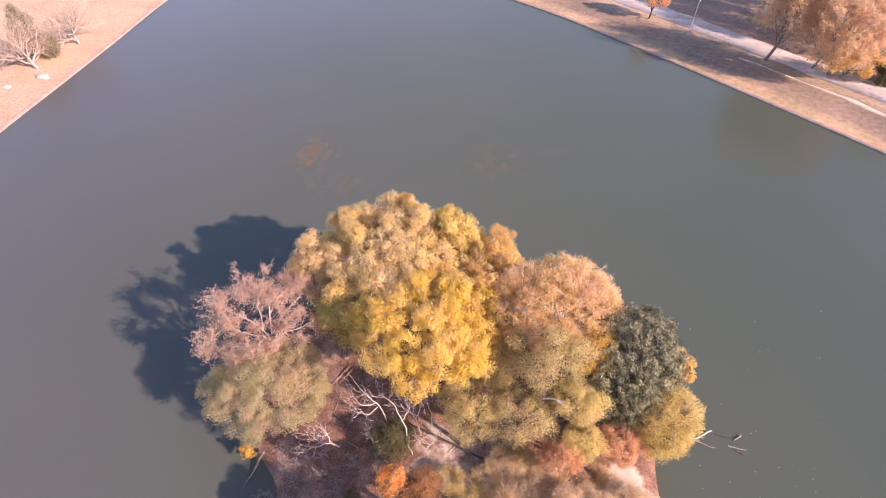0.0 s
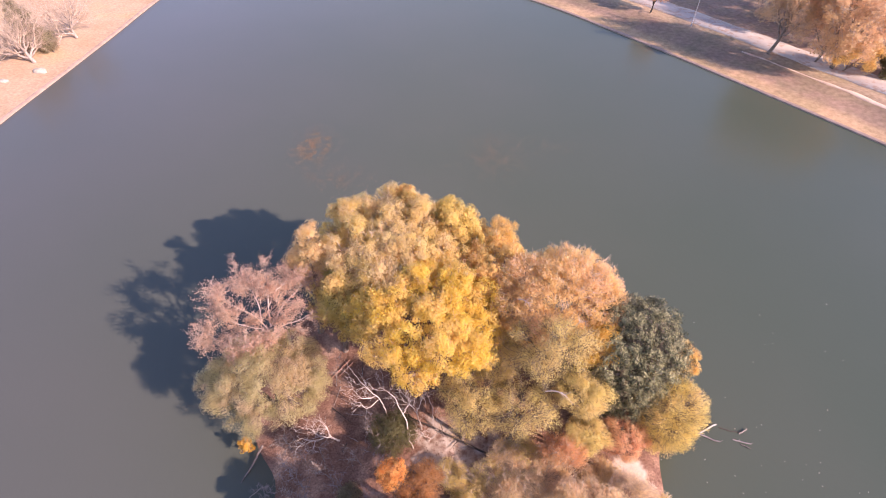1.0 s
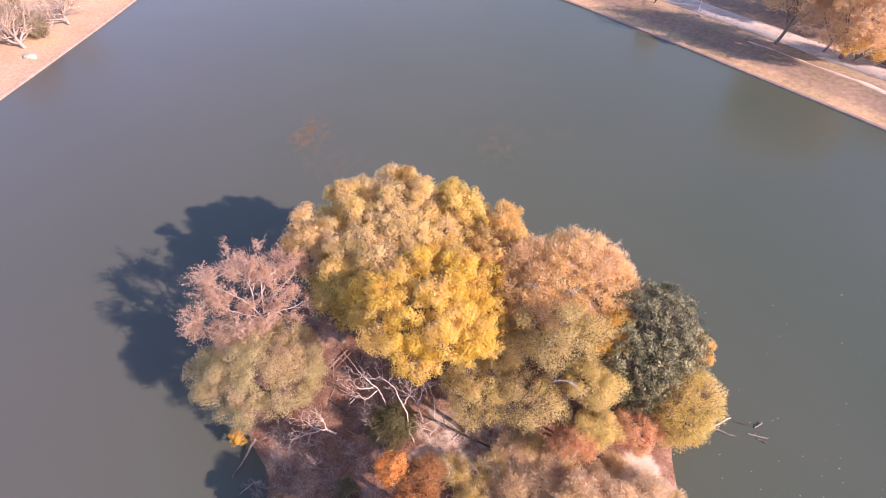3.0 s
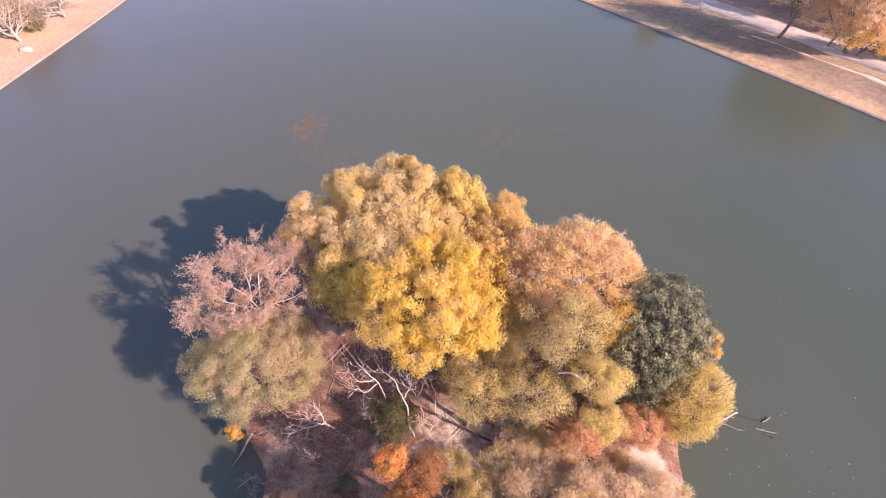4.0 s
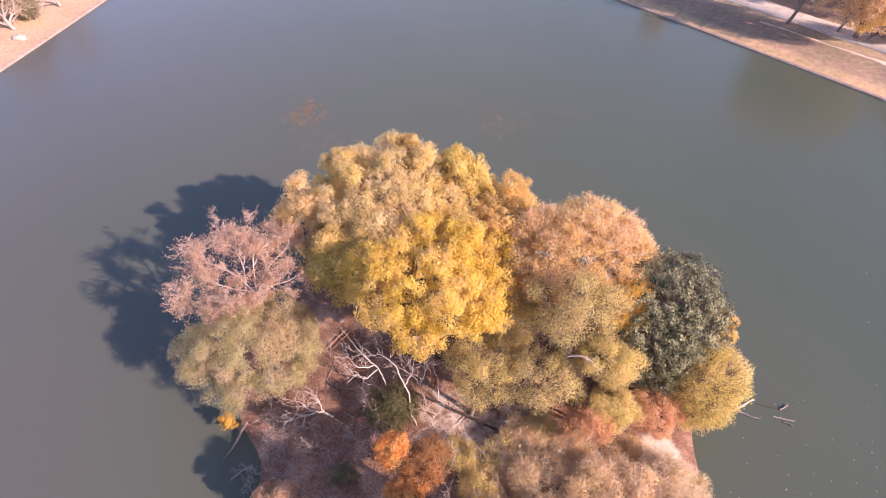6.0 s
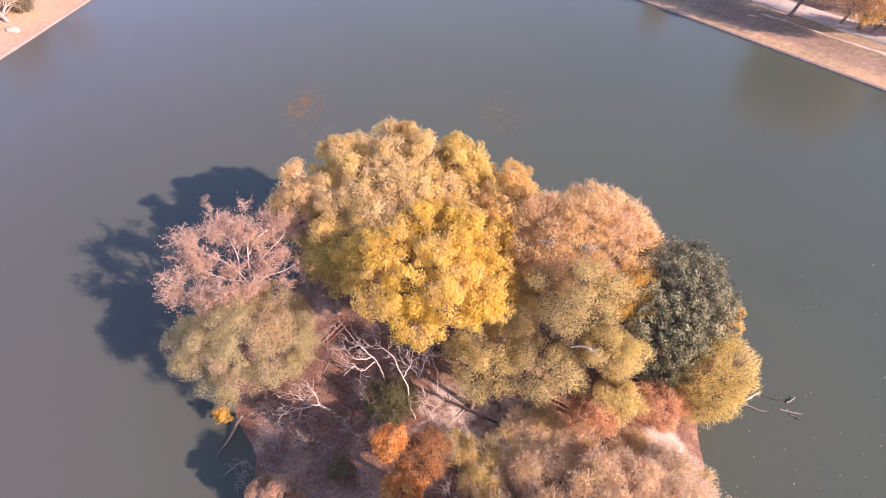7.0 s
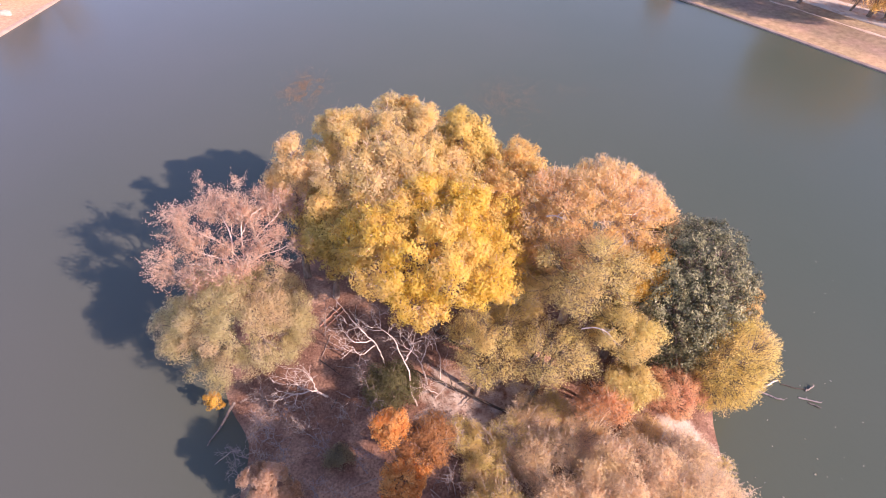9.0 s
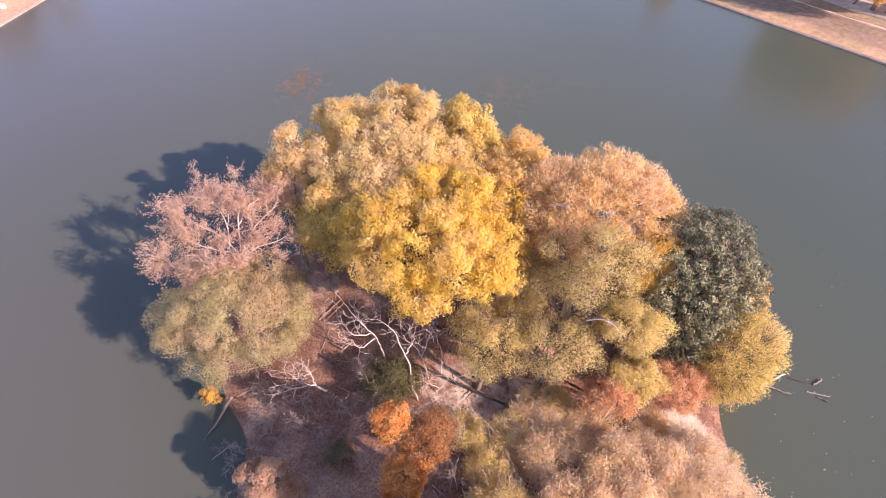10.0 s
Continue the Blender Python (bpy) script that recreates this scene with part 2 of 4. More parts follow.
def thing(name, place, label, category, group="", kind=""):
    ob = new(name)
    ob.location = place
    ob.empty_display_size = 0.5
    return tagged(ob, label, category, group, kind)


def part_of(name, me, parent, label=""):
    ob = new(name, me)
    ob.parent = parent
    return tagged(ob, label)


def unit(v):
    return v / np.maximum(np.linalg.norm(v, axis=-1, keepdims=True), 1e-9)


def tubes(P, R, sides):
    """Tapered tubes along N lines of K points each: vertices and quads."""
    P, R = np.asarray(P, float), np.asarray(R, float)
    n, k = P.shape[:2]
    tan = unit(np.gradient(P, axis=1))
    ref = np.where(np.abs(tan[..., 2:3]) > 0.9, np.array([1.0, 0, 0]), np.array([0, 0, 1.0]))
    u = unit(np.cross(tan, ref))
    w = np.cross(tan, u)
    ang = np.arange(sides) * 2 * math.pi / sides
    ring = P[:, :, None] + R[:, :, None, None] * (u[:, :, None] * np.cos(ang)[:, None] + w[:, :, None] * np.sin(ang)[:, None])
    idx = np.arange(n * k * sides).reshape(n, k, sides)
    nxt = np.roll(idx, -1, axis=2)
    q = np.stack([idx[:, :-1], nxt[:, :-1], nxt[:, 1:], idx[:, 1:]], -1).reshape(-1, 4)
    return ring.reshape(-1, 3), q


def merged(pieces):
    vs, qs, off = [], [], 0
    for v, q in pieces:
        vs.append(v)
        qs.append(q + off)
        off += len(v)
    return np.concatenate(vs), np.concatenate(qs)


def leaf_cards(at, out, size, aspect, spike, rng):
    """Pointed leaves at the points, turned loosely outwards; spike aims their long axis outwards."""
    n = len(at)
    normal = unit(1.5 * out + 0.7 * unit(rng.normal(size=(n, 3))))
    tang = unit(np.cross(normal, rng.normal(size=(n, 3))))
    tang = unit((1 - spike) * tang + spike * unit(out + np.array([0, 0, 0.5]) + 0.35 * rng.normal(size=(n, 3))))
    side = unit(np.cross(tang, normal + 0.01))
    normal = np.cross(side, tang)
    ln = (size * rng.uniform(0.6, 1.35, n))[:, None]
    wd = ln * aspect
    v = np.stack([at - tang * ln * 0.5 + side * wd * 0.5, at + tang * ln * 0.5 - normal * ln * 0.14, at - tang * ln * 0.5 - side * wd * 0.5], 1)
    return v.reshape(-1, 3), np.arange(3 * n).reshape(n, 3)


def grow(start, aim, length, k, wiggle, up, rng):
    P = np.zeros((len(start), k, 3))
    P[:, 0], d = start, unit(aim)
    for i in range(1, k):
        d = unit(d + wiggle * rng.normal(size=d.shape) + np.array([0, 0, up]))
        P[:, i] = P[:, i - 1] + d * (length / (k - 1))[:, None]
    return P


def shoots(P, R, m, low, angle, rng):
    """m side shoots on each line: their starts, aims and radii."""
    n, k = P.shape[:2]
    t = (low + (1 - low) * rng.uniform(size=(n, m))) * (k - 1) * 0.999
    t[:, 0] = (k - 1) * 0.999
    i = t.astype(int)
    f = (t - i)[..., None]
    row = np.arange(n)[:, None]
    a, b = P[row, i], P[row, i + 1]
    tang = unit(b - a)
    perp = unit(np.cross(tang, rng.normal(size=tang.shape)))
    ang = np.radians(angle) * rng.uniform(0.5, 1.3, size=(n, m))[..., None]
    aim = tang * np.cos(ang) + perp * np.sin(ang)
    return (a + (b - a) * f).reshape(-1, 3), aim.reshape(-1, 3), (R[row, i]).reshape(-1)


def bezier(a, b, sag, k, rng, wob):
    t = np.linspace(0, 1, k)[None, :, None]
    mid = (a + b) / 2 + np.array([0, 0, 1.0]) * sag[:, None] + rng.normal(size=a.shape) * wob
    return (1 - t) ** 2 * a[:, None] + 2 * t * (1 - t) * mid[:, None] + t ** 2 * b[:, None]


def lobed(d, lobes, lobe_r, lobe_h):
    """How high the directions d lie on rounded lobes that stand side by side."""
    near = np.zeros(len(d))
    for j in range(len(lobes)):
        ang = np.arccos(np.clip(d @ lobes[j], -1, 1)) / lobe_r[j]
        near = np.maximum(near, lobe_h[j] * np.sqrt(np.clip(1 - ang ** 2, 0, 1)))
    return near


def spread_out(count, low, jitter, rng):
    """Directions spread over the part of a sphere above low."""
    i = np.arange(count) + 0.5
    z = 1 - (1 - low) * i / count
    th = i * 2.39996 + rng.uniform(0, 6.28)
    d = np.stack([np.sqrt(1 - z * z) * np.cos(th), np.sqrt(1 - z * z) * np.sin(th), z], 1)
    return unit(d + jitter * rng.normal(size=d.shape))


def leafy_tree(name, base, centre, radii, leaf, bark, label, category="tree", big=22, big_r=0.36, sprays=20, spray_r=0.5, leaves=30000, size=0.2, aspect=0.6,
               spike=0.15, seed=1, group="", twigs=2, low=-0.5, stems=1, droop=0.0, rough=0.16, fine_bark=None, thin=0.0, lump=0.8, shell=False):
    """A tree or shrub: trunk, limbs, twigs, and a crown of separate leaves. The crown is made of uneven lobes, each of many small sprays, over
    a looser inner layer, or of one rounded shell, with lump for the depth of the dents in it. thin: the share of sprays that have lost their leaves."""
    rng = np.random.default_rng(seed)
    root = thing(name, base, label, category, group)
    c, rad = np.array(centre, float) - np.array(base, float), np.array(radii, float)
    mean_r = rad.mean()
    d = spread_out(big, low, 0.1 + rough, rng)
    few = max(5, big // 3)
    masses = spread_out(few, low, 0.3, rng)
    n = int(big * sprays * 1.25)
    if shell:
        B = c + d * rad * 0.72
        o = spread_out(n, low, 1.6 / math.sqrt(n), rng)
        own = np.argmax(o @ d.T, 1)
        slow = np.array([noise.noise(Vector(v * 1.7 + seed * 0.37)) for v in o])
        mass = lobed(o, masses, 2.2 / math.sqrt(few) * rng.uniform(0.75, 1.2, few), rng.uniform(0.6, 1.15, few))
        tuft = lobed(o, d, 1.9 / math.sqrt(big) * rng.uniform(0.7, 1.2, big), rng.uniform(0.5, 1.1, big))
        reach = 1.03 - lump * (0.26 * (1 - mass) + 0.13 * (1 - tuft)) + (0.45 * rough + 0.06) * lump * slow
        reach *= np.where(rng.uniform(size=n) < 0.3, rng.uniform(0.55, 0.88, n), rng.uniform(0.92, 1.07, n))
        L = c + o * np.maximum(rad - spray_r * 0.55, 0.3 * rad) * reach[:, None]
    else:
        br = big_r * mean_r * rng.uniform(0.6, 1.3, big)
        B = c + d * np.maximum(rad - br[:, None] * 0.9 - spray_r * 0.4, 0.2 * rad) * rng.uniform(1 - rough, 1 + rough * 0.7, big)[:, None]
        own = np.repeat(np.arange(big), n // big)
        n = len(own)
        o = unit(rng.normal(size=(n, 3)) + 0.9 * d[own] + [0, 0, 0.35])
        deep = np.where(rng.uniform(size=n) < 0.25, rng.uniform(0.3, 0.7, n), rng.uniform(0.78, 1.1, n))
        L = B[own] + o * (br[own] * deep)[:, None] * [1, 1, 0.85]
        # a looser layer inside fills the gaps between the lobes
        fill = rng.uniform(size=n) < 0.28
        f = unit(spread_out(n, low, 0.2, rng))
        L = np.where(fill[:, None], c + f * rad * rng.uniform(0.58, 0.80, n)[:, None], L)
        o = np.where(fill[:, None], f, o)
        own = np.where(fill, np.argmax(f @ d.T, 1), own)
    lr = spray_r * rng.uniform(0.6, 1.35, n)
    sag = droop * np.maximum(0, np.linalg.norm((L - c)[:, :2] / rad[:2], axis=1) - 0.4) ** 2 * rad[2]
    L[:, 2] = np.maximum(L[:, 2] - sag, 0.25 + 0.3 * lr)
    top = c[2] + rad[2]
    r0 = 0.018 * top + 0.03
    fork = np.array([c[0] * 0.5, c[1] * 0.5, max(0.3, (c[2] - rad[2]) * 0.9 if stems == 1 else 0.25)])
    if stems == 1:
        tr = bezier(np.zeros((1, 3)) - [0, 0, 0.3], fork[None], np.array([0.0]), 6, rng, 0.12)
        part_of("trunk", mesh_of("trunk", *tubes(tr, np.linspace(r0 * 1.35, r0 * 0.85, 6)[None], 8), bark, True), root)
    k = 6 if stems == 1 else stems
    heads = unit(np.stack([np.cos(np.arange(k) * 6.28 / k + 0.4), np.sin(np.arange(k) * 6.28 / k + 0.4), rng.uniform(0.1, 1.2, k)], 1))
    side = np.argmax(d @ heads.T, 1)
    ends = np.stack([B[side == j].mean(0) if (side == j).any() else c for j in range(k)])
    limb = bezier(np.repeat(fork[None], k, 0), c * 0.15 + ends * 0.85, np.full(k, 0.12 * rad[2]), 7, rng, 0.25)
    for j in range(k):
        part_of("limb", mesh_of("limb", *tubes(limb[j:j + 1], np.linspace(r0 * 0.62, r0 * 0.18, 7)[None], 6), bark, True), root)
    at = rng.integers(3, 6, big)
    boughs = bezier(limb[side, at], B, rng.uniform(0.0, 0.3, big) * mean_r * big_r, 6, rng, 0.15)
    sticks = [tubes(boughs, np.linspace(r0 * 0.3, 0.03, 6)[None].repeat(big, 0), 5)]
    mid = boughs[own, rng.integers(3, 6, n)]
    sub = bezier(mid, L, rng.uniform(-0.05, 0.15, n) * mean_r * big_r, 4, rng, 0.1)
    sticks.append(tubes(sub, np.linspace(0.034, 0.012, 4)[None].repeat(n, 0), 3))
    if twigs:
        st = np.repeat(L, twigs, 0)
        aim = unit(np.repeat(o, twigs, 0) + 0.7 * rng.normal(size=st.shape) + [0, 0, 0.3])
        tw = grow(st, aim, np.repeat(lr, twigs) * rng.uniform(0.9, 1.6, len(st)), 3, 0.2, 0.05, rng)
        sticks.append(tubes(tw, np.linspace(0.014, 0.006, 3)[None].repeat(len(st), 0), 3))
    tagged(part_of("twig_canopy", mesh_of("twig_canopy", *merged(sticks), fine_bark or bark), root), kind="stuff")
    leaves, size = int(leaves * LEAF_MORE), size * LEAF_SIZE
    bare = np.array([noise.noise(Vector(v * 0.55 + seed)) for v in L]) + 0.25 * rng.normal(size=n)
    w = lr ** 2 * np.where(bare < np.quantile(bare, thin), 0.12, 1.0)
    pick = rng.choice(n, leaves, p=w / w.sum())
    e = unit(rng.normal(size=(leaves, 3)) + 0.55 * o[pick] + [0, 0, 0.15])
    p = L[pick] + e * (lr[pick] * (0.35 + 0.85 * rng.uniform(size=leaves) ** 0.8))[:, None] * [1, 1, 0.85]
    p[:, 2] = np.maximum(p[:, 2], 0.12)
    part_of("crown", mesh_of("crown", *leaf_cards(p, unit(0.9 * e + 0.7 * o[pick] + 0.2 * d[own[pick]]), size, aspect, spike, rng), leaf), root)
    return root


def smooth_line(points, k):
    """k points along a smooth line through a few."""
    p = np.array(points, float)
    p = np.concatenate([2 * p[:1] - p[1:2], p, 2 * p[-1:] - p[-2:-1]])
    out = []
    for s in np.linspace(0, len(p) - 3, k):
        i = min(int(s), len(p) - 4)
        a, b, c, d = p[i:i + 4]
        t = s - i
        out.append(0.5 * (2 * b + (c - a) * t + (2 * a - 5 * b + 4 * c - d) * t * t + (3 * b - a - 3 * c + d) * t ** 3))
    return np.array(out)


def limbed_tree(name, trunk, limbs, bark, label, levels, r0=0.1, limb_r=0.6, seed=1, fine_bark=None, leaf=None, leaves=0, size=0.13, category="tree", group="", up=0.05, wiggle=0.2, spread=0.16):
    """A bare or thinly leaved tree with a trunk and limbs along given lines, and side shoots grown on them."""
    rng = np.random.default_rng(seed)
    base = np.array(trunk[0], float)
    root = thing(name, base, label, category, group)
    lines = [smooth_line(np.array(q, float) - base, 12) for q in [trunk] + limbs]
    for q in lines:
        q[1:-1] += 0.03 * rng.normal(size=(10, 3))
    lines[0][0, 2] -= 0.3
    widths = [np.linspace(r0, r0 * (0.7 if limbs else 0.25), 12)] + [np.linspace(r0 * limb_r, r0 * limb_r * 0.22, 12) for _ in limbs]
    part_of("trunk", mesh_of("trunk", *tubes(lines[0][None], widths[0][None], 8), bark, True), root)
    for q, w in zip(lines[1:], widths[1:]):
        part_of("limb", mesh_of("limb", *tubes(q[None], w[None], 6), bark, True), root)
    P, R = np.stack(lines[1:] or lines), np.stack(widths[1:] or widths)
    fine = []
    for n, (m, ln, angle, low) in enumerate(levels):
        s, a, r = shoots(P, R, m, low, angle, rng)
        k = 6 if n < 1 else 4
        P = grow(s, a, ln * rng.uniform(0.5, 1.25, len(s)), k, wiggle, up, rng)
        P[:, :, 2] = np.maximum(P[:, :, 2], 0.08)
        R = np.maximum(r * 0.6, 0.012)[:, None] * np.linspace(1, 0.4, k)[None]
        fine.append(tubes(P, np.maximum(R, 0.008), 4 if n < 1 else 3))
    tagged(part_of("twig_canopy", mesh_of("twig_canopy", *merged(fine), fine_bark or bark), root), kind="stuff")
    if leaves:
        j = rng.integers(0, len(P), leaves)
        p = P[j, rng.integers(1, P.shape[1], leaves)] + spread * rng.normal(size=(leaves, 3))
        o = unit(rng.normal(size=(leaves, 3)) + [0.3, -0.2, 0.6])
        part_of("crown", mesh_of("crown", *leaf_cards(p, o, size, 0.5, 0.3, rng), leaf), root, "thin remaining pinkish leaves")
    return root


def bare_tree(name, base, aim, trunk_len, bark, label, levels, r0=0.12, seed=1, fine_bark=None, leaf=None, leaves=0, size=0.14, category="tree", group="", up=0.06, wiggle=0.16, crook=0.07):
    """A leafless or nearly leafless tree. levels: rows of shoots per line, length, angle, lowest start along the line."""
    rng = np.random.default_rng(seed)
    root = thing(name, base, label, category, group)
    P = grow(np.array([[0, 0, -0.3]]), np.array([aim], float), np.array([trunk_len + 0.3]), 8, crook, 0.02, rng)
    R = np.linspace(r0, r0 * 0.55, 8)[None]
    part_of("trunk", mesh_of("trunk", *tubes(P, R, 8), bark, True), root)
    fine = []
    for n, (m, ln, angle, low) in enumerate(levels):
        s, a, r = shoots(P, R, m, low, angle, rng)
        k = 7 if n < 2 else 4
        P = grow(s, a, ln * rng.uniform(0.6, 1.25, len(s)), k, wiggle, up, rng)
        P[:, :, 2] = np.maximum(P[:, :, 2], 0.1)
        first = np.maximum(r * 0.68, 0.012)
        R = first[:, None] * np.linspace(1, 0.35, k)[None]
        if n == 0:
            for j in range(len(P)):
                part_of("limb", mesh_of("limb", *tubes(P[j:j + 1], np.maximum(R[j:j + 1], 0.01), 6), bark, True), root)
        else:
            fine.append(tubes(P, np.maximum(R, 0.007), 4 if n < 2 else 3))
    tagged(part_of("twig_canopy", mesh_of("twig_canopy", *merged(fine), fine_bark or bark), root), kind="stuff")
    if leaves:
        j = rng.integers(0, len(P), leaves)
        p = P[j, rng.integers(1, P.shape[1], leaves)] + 0.14 * rng.normal(size=(leaves, 3))
        o = unit(rng.normal(size=(leaves, 3)) + [0, 0, 0.5])
        part_of("crown", mesh_of("crown", *leaf_cards(p, o, size, 0.5, 0.3, rng), leaf), root, "thin remaining brown-pink leaves")
    return root


def snag(tree, points, r, bark, seed, label=""):
    """A bare branch that shows through a tree's crown, with a few forked twigs."""
    rng = np.random.default_rng(seed)
    line = smooth_line(np.array(points, float) - np.array(tree.location), 10)
    R = np.linspace(r, r * 0.4, 10)
    start, aim, width = shoots(line[None], R[None], 6, 0.3, 45, rng)
    fork = grow(start, aim, rng.uniform(0.3, 0.8, len(start)), 5, 0.2, 0.03, rng)
    tips = tubes(fork, np.maximum(width * 0.6, 0.012)[:, None] * np.linspace(1, 0.4, 5)[None], 4)
    part_of("bare_branch", mesh_of("bare_branch", *merged([tubes(line[None], R[None], 4), tips]), bark), tree, label)


def log_thing(name, points, radii, bark, label, category, sides=8, seed=1, group="", stubs=0):
    """A fallen trunk or stick along a line, with broken stubs of side branches."""
    rng = np.random.default_rng(seed)
    pts = np.array(points, float)
    root = thing(name, pts[0], label, category, group)
    t = np.linspace(0, len(pts) - 1, 9)
    i = np.minimum(t.astype(int), len(pts) - 2)
    line = pts[i] + (pts[i + 1] - pts[i]) * (t - i)[:, None] - pts[0]
    line[1:-1] += rng.normal(size=(7, 3)) * radii[0] * 0.35
    R = np.linspace(radii[0], radii[1], 9)
    body = tubes(line[None], R[None], sides)
    caps = []
    for end in (0, 8):
        cap = line[[end, end]] + (line[end] - line[4]) / np.linalg.norm(line[end] - line[4]) * np.array([[-0.01], [R[end] * 0.4]])
        caps.append(tubes(cap[None], np.array([[R[end] * 0.98, R[end] * 0.15]]), sides))
    part_of("stem", mesh_of("stem", *merged([body] + caps), bark, True), root)
    if stubs:
        s, a, r = shoots(line[None], R[None], stubs, 0.3, 55, rng)
        P = grow(s, a + [0, 0, 0.25], rng.uniform(0.4, 1.0, len(s)) * 0.22 * np.linalg.norm(line[8]), 5, 0.2, 0.0, rng)
        for j in range(len(P)):
            part_of("side_branch", mesh_of("side_branch", *tubes(P[j:j + 1], np.linspace(0.55, 0.15, 5)[None] * r[j], 5), bark), root)
    return root


def closed_curve(points, n):
    """A smooth closed line through a few corner points, n points, even in length."""
    p = np.array(points, float)
    m, out = len(p), []
    for i in range(m):
        a, b, c, d = p[i - 1], p[i], p[(i + 1) % m], p[(i + 2) % m]
        for t in np.linspace(0, 1, 24, endpoint=False):
            out.append(0.5 * (2 * b + (c - a) * t + (2 * a - 5 * b + 4 * c - d) * t * t + (3 * b - a - 3 * c + d) * t ** 3))
    out = np.array(out + [out[0]])
    s = np.concatenate([[0], np.cumsum(np.linalg.norm(np.diff(out, axis=0), axis=1))])
    want = np.linspace(0, s[-1], n, endpoint=False)
    return np.stack([np.interp(want, s, out[:, 0]), np.interp(want, s, out[:, 1])], 1)


def ring_mesh(rows, mat, closed=True):
    """Quads between rows of points."""
    k, n = len(rows), len(rows[0])
    idx = np.arange(k * n).reshape(k, n)
    nxt = np.roll(idx, -1, axis=1)
    q = np.stack([idx[:-1], nxt[:-1], nxt[1:], idx[1:]], -1)
    if not closed:
        q = q[:, :-1]
    return np.concatenate(rows), q.reshape(-1, 4)


def bumps(xy, scale, seed=0.0):
    return np.array([noise.noise(Vector((x * scale + seed, y * scale, seed))) for x, y in xy])


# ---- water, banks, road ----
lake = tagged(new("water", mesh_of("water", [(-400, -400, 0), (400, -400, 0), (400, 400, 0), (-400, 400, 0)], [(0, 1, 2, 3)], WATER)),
              "still murky grey-green lake water", "water", kind="structure")
SHORE = closed_curve([(-59.5, 64), (-58.6, 78), (-57.6, 94), (-56.4, 116), (-53, 140), (-36, 153), (-14, 147), (4, 133.5), (15.6, 123.5), (26, 113.7), (39, 99),
                      (50.3, 85.3), (65.3, 66.7), (80, 47), (92, 10), (80, -45), (20, -70), (-45, -60), (-61, 0), (-60.3, 40)], 360)
tang = np.roll(SHORE, -1, 0) - np.roll(SHORE, 1, 0)
OUT = unit(np.stack([tang[:, 1], -tang[:, 0]], 1))
if (OUT[0] @ (SHORE[0] - SHORE.mean(0))) < 0:
    OUT = -OUT


def bank_height(d):
    return 0.30 + 0.60 * np.clip((d - 2) / 8, 0, 1)


rows, dist = [], []
for d in (0.35, 1, 2, 3.2, 5, 7, 9, 10.5, 12, 14, 17, 21, 26, 34, 46, 65, 100, 170, 400, 1000, 2800):
    xy = SHORE + OUT * d
    if d > 46:
        xy = SHORE.mean(0) + (SHORE + OUT * 46 - SHORE.mean(0)) * (1 + (d - 46) / 90)
    z = bank_height(d) + (0.10 if d > 0.5 else 0.0) * bumps(xy, 0.35, 3.1)
    rows.append(np.c_[xy, z])
    dist.append(np.full(len(xy), min(d, 30) / 30))
gv, gq = ring_mesh(rows, None)
me = mesh_of("ground", gv, gq, GRASS, True)
me.materials.append(DRY)
me.attributes.new("shore", "FLOAT", "POINT").data.foreach_set("value", np.concatenate(dist).astype(np.float32))
me.polygons.foreach_set("material_index", np.array([1 if gv[q].mean(0)[0] < -30 else 0 for q in gq], dtype=np.int32))
tagged(new("ground", me), "dry tan grass and bare earth round the lake", "ground", kind="structure")

# concrete edging of the lake, a low wall with a worn coping
prof = ((0.0, -0.8), (0.0, 0.16), (0.02, 0.19), (0.16, 0.24), (0.3, 0.3), (0.5, 0.315))
rows = [np.c_[SHORE + OUT * o, np.full(len(SHORE), h) + 0.02 * bumps(SHORE, 0.5, o * 9)] for o, h in prof]
tagged(new("lake_edging", mesh_of("lake_edging", *ring_mesh(rows, None), CONCRETE)), "low weathered concrete edging along the lake shore", "edging", kind="structure")


def strip(name, inner, outer, lift, mat, label, category, ragged=0.0, top=200, fade=0.0):
    keep = [i for i in range(len(SHORE)) if SHORE[i, 0] > -6 and 20 < SHORE[i, 1] < top]
    keep.sort(key=lambda i: -SHORE[i, 1])
    S, O = SHORE[keep], OUT[keep]
    lines = []
    mid = (inner + outer) / 2
    width = np.clip((S[0, 1] - S[:, 1]) / fade, 0.08, 1) if fade else np.ones(len(S))
    for d, dz in ((inner, -0.12), (inner + 0.05, lift), (mid, lift + 0.03), (outer - 0.05, lift), (outer, -0.12)):
        wob = ragged * bumps(S, 0.25, d) + (mid - d) * (1 - width)
        xy = S + O * (d + wob)[:, None]
        lines.append(np.c_[xy, bank_height(d + wob) + 0.10 * bumps(xy, 0.35, 3.1) + dz])
    v, q = ring_mesh(lines, None, closed=False)
    tagged(new(name, mesh_of(name, v, q, mat)), label, category, kind="structure")


strip("road", 14.4, 20.4, 0.10, ASPHALT, "pale sunlit park road behind the grass bank", "road", 0.5)
strip("footpath", 9.8, 11.0, 0.0, DIRT, "worn dirt footpath along the top of the bank", "path", 0.9, 90, fade=12)

# ---- the island ----
ISLE = closed_curve([(-9.7, 13.4), (-10.1, 16.9), (-12.2, 19.7), (-13.6, 23), (-13.8, 28), (-11, 33), (-6, 37), (1, 39.5), (8, 38.5), (14.5, 34), (19.5, 29), (21.6, 25),
                     (20.8, 21.4), (20.2, 19.4), (19.8, 16.5), (18.6, 12.5), (14, 7), (6, 4), (-3, 6), (-8.4, 9.5)], 150)
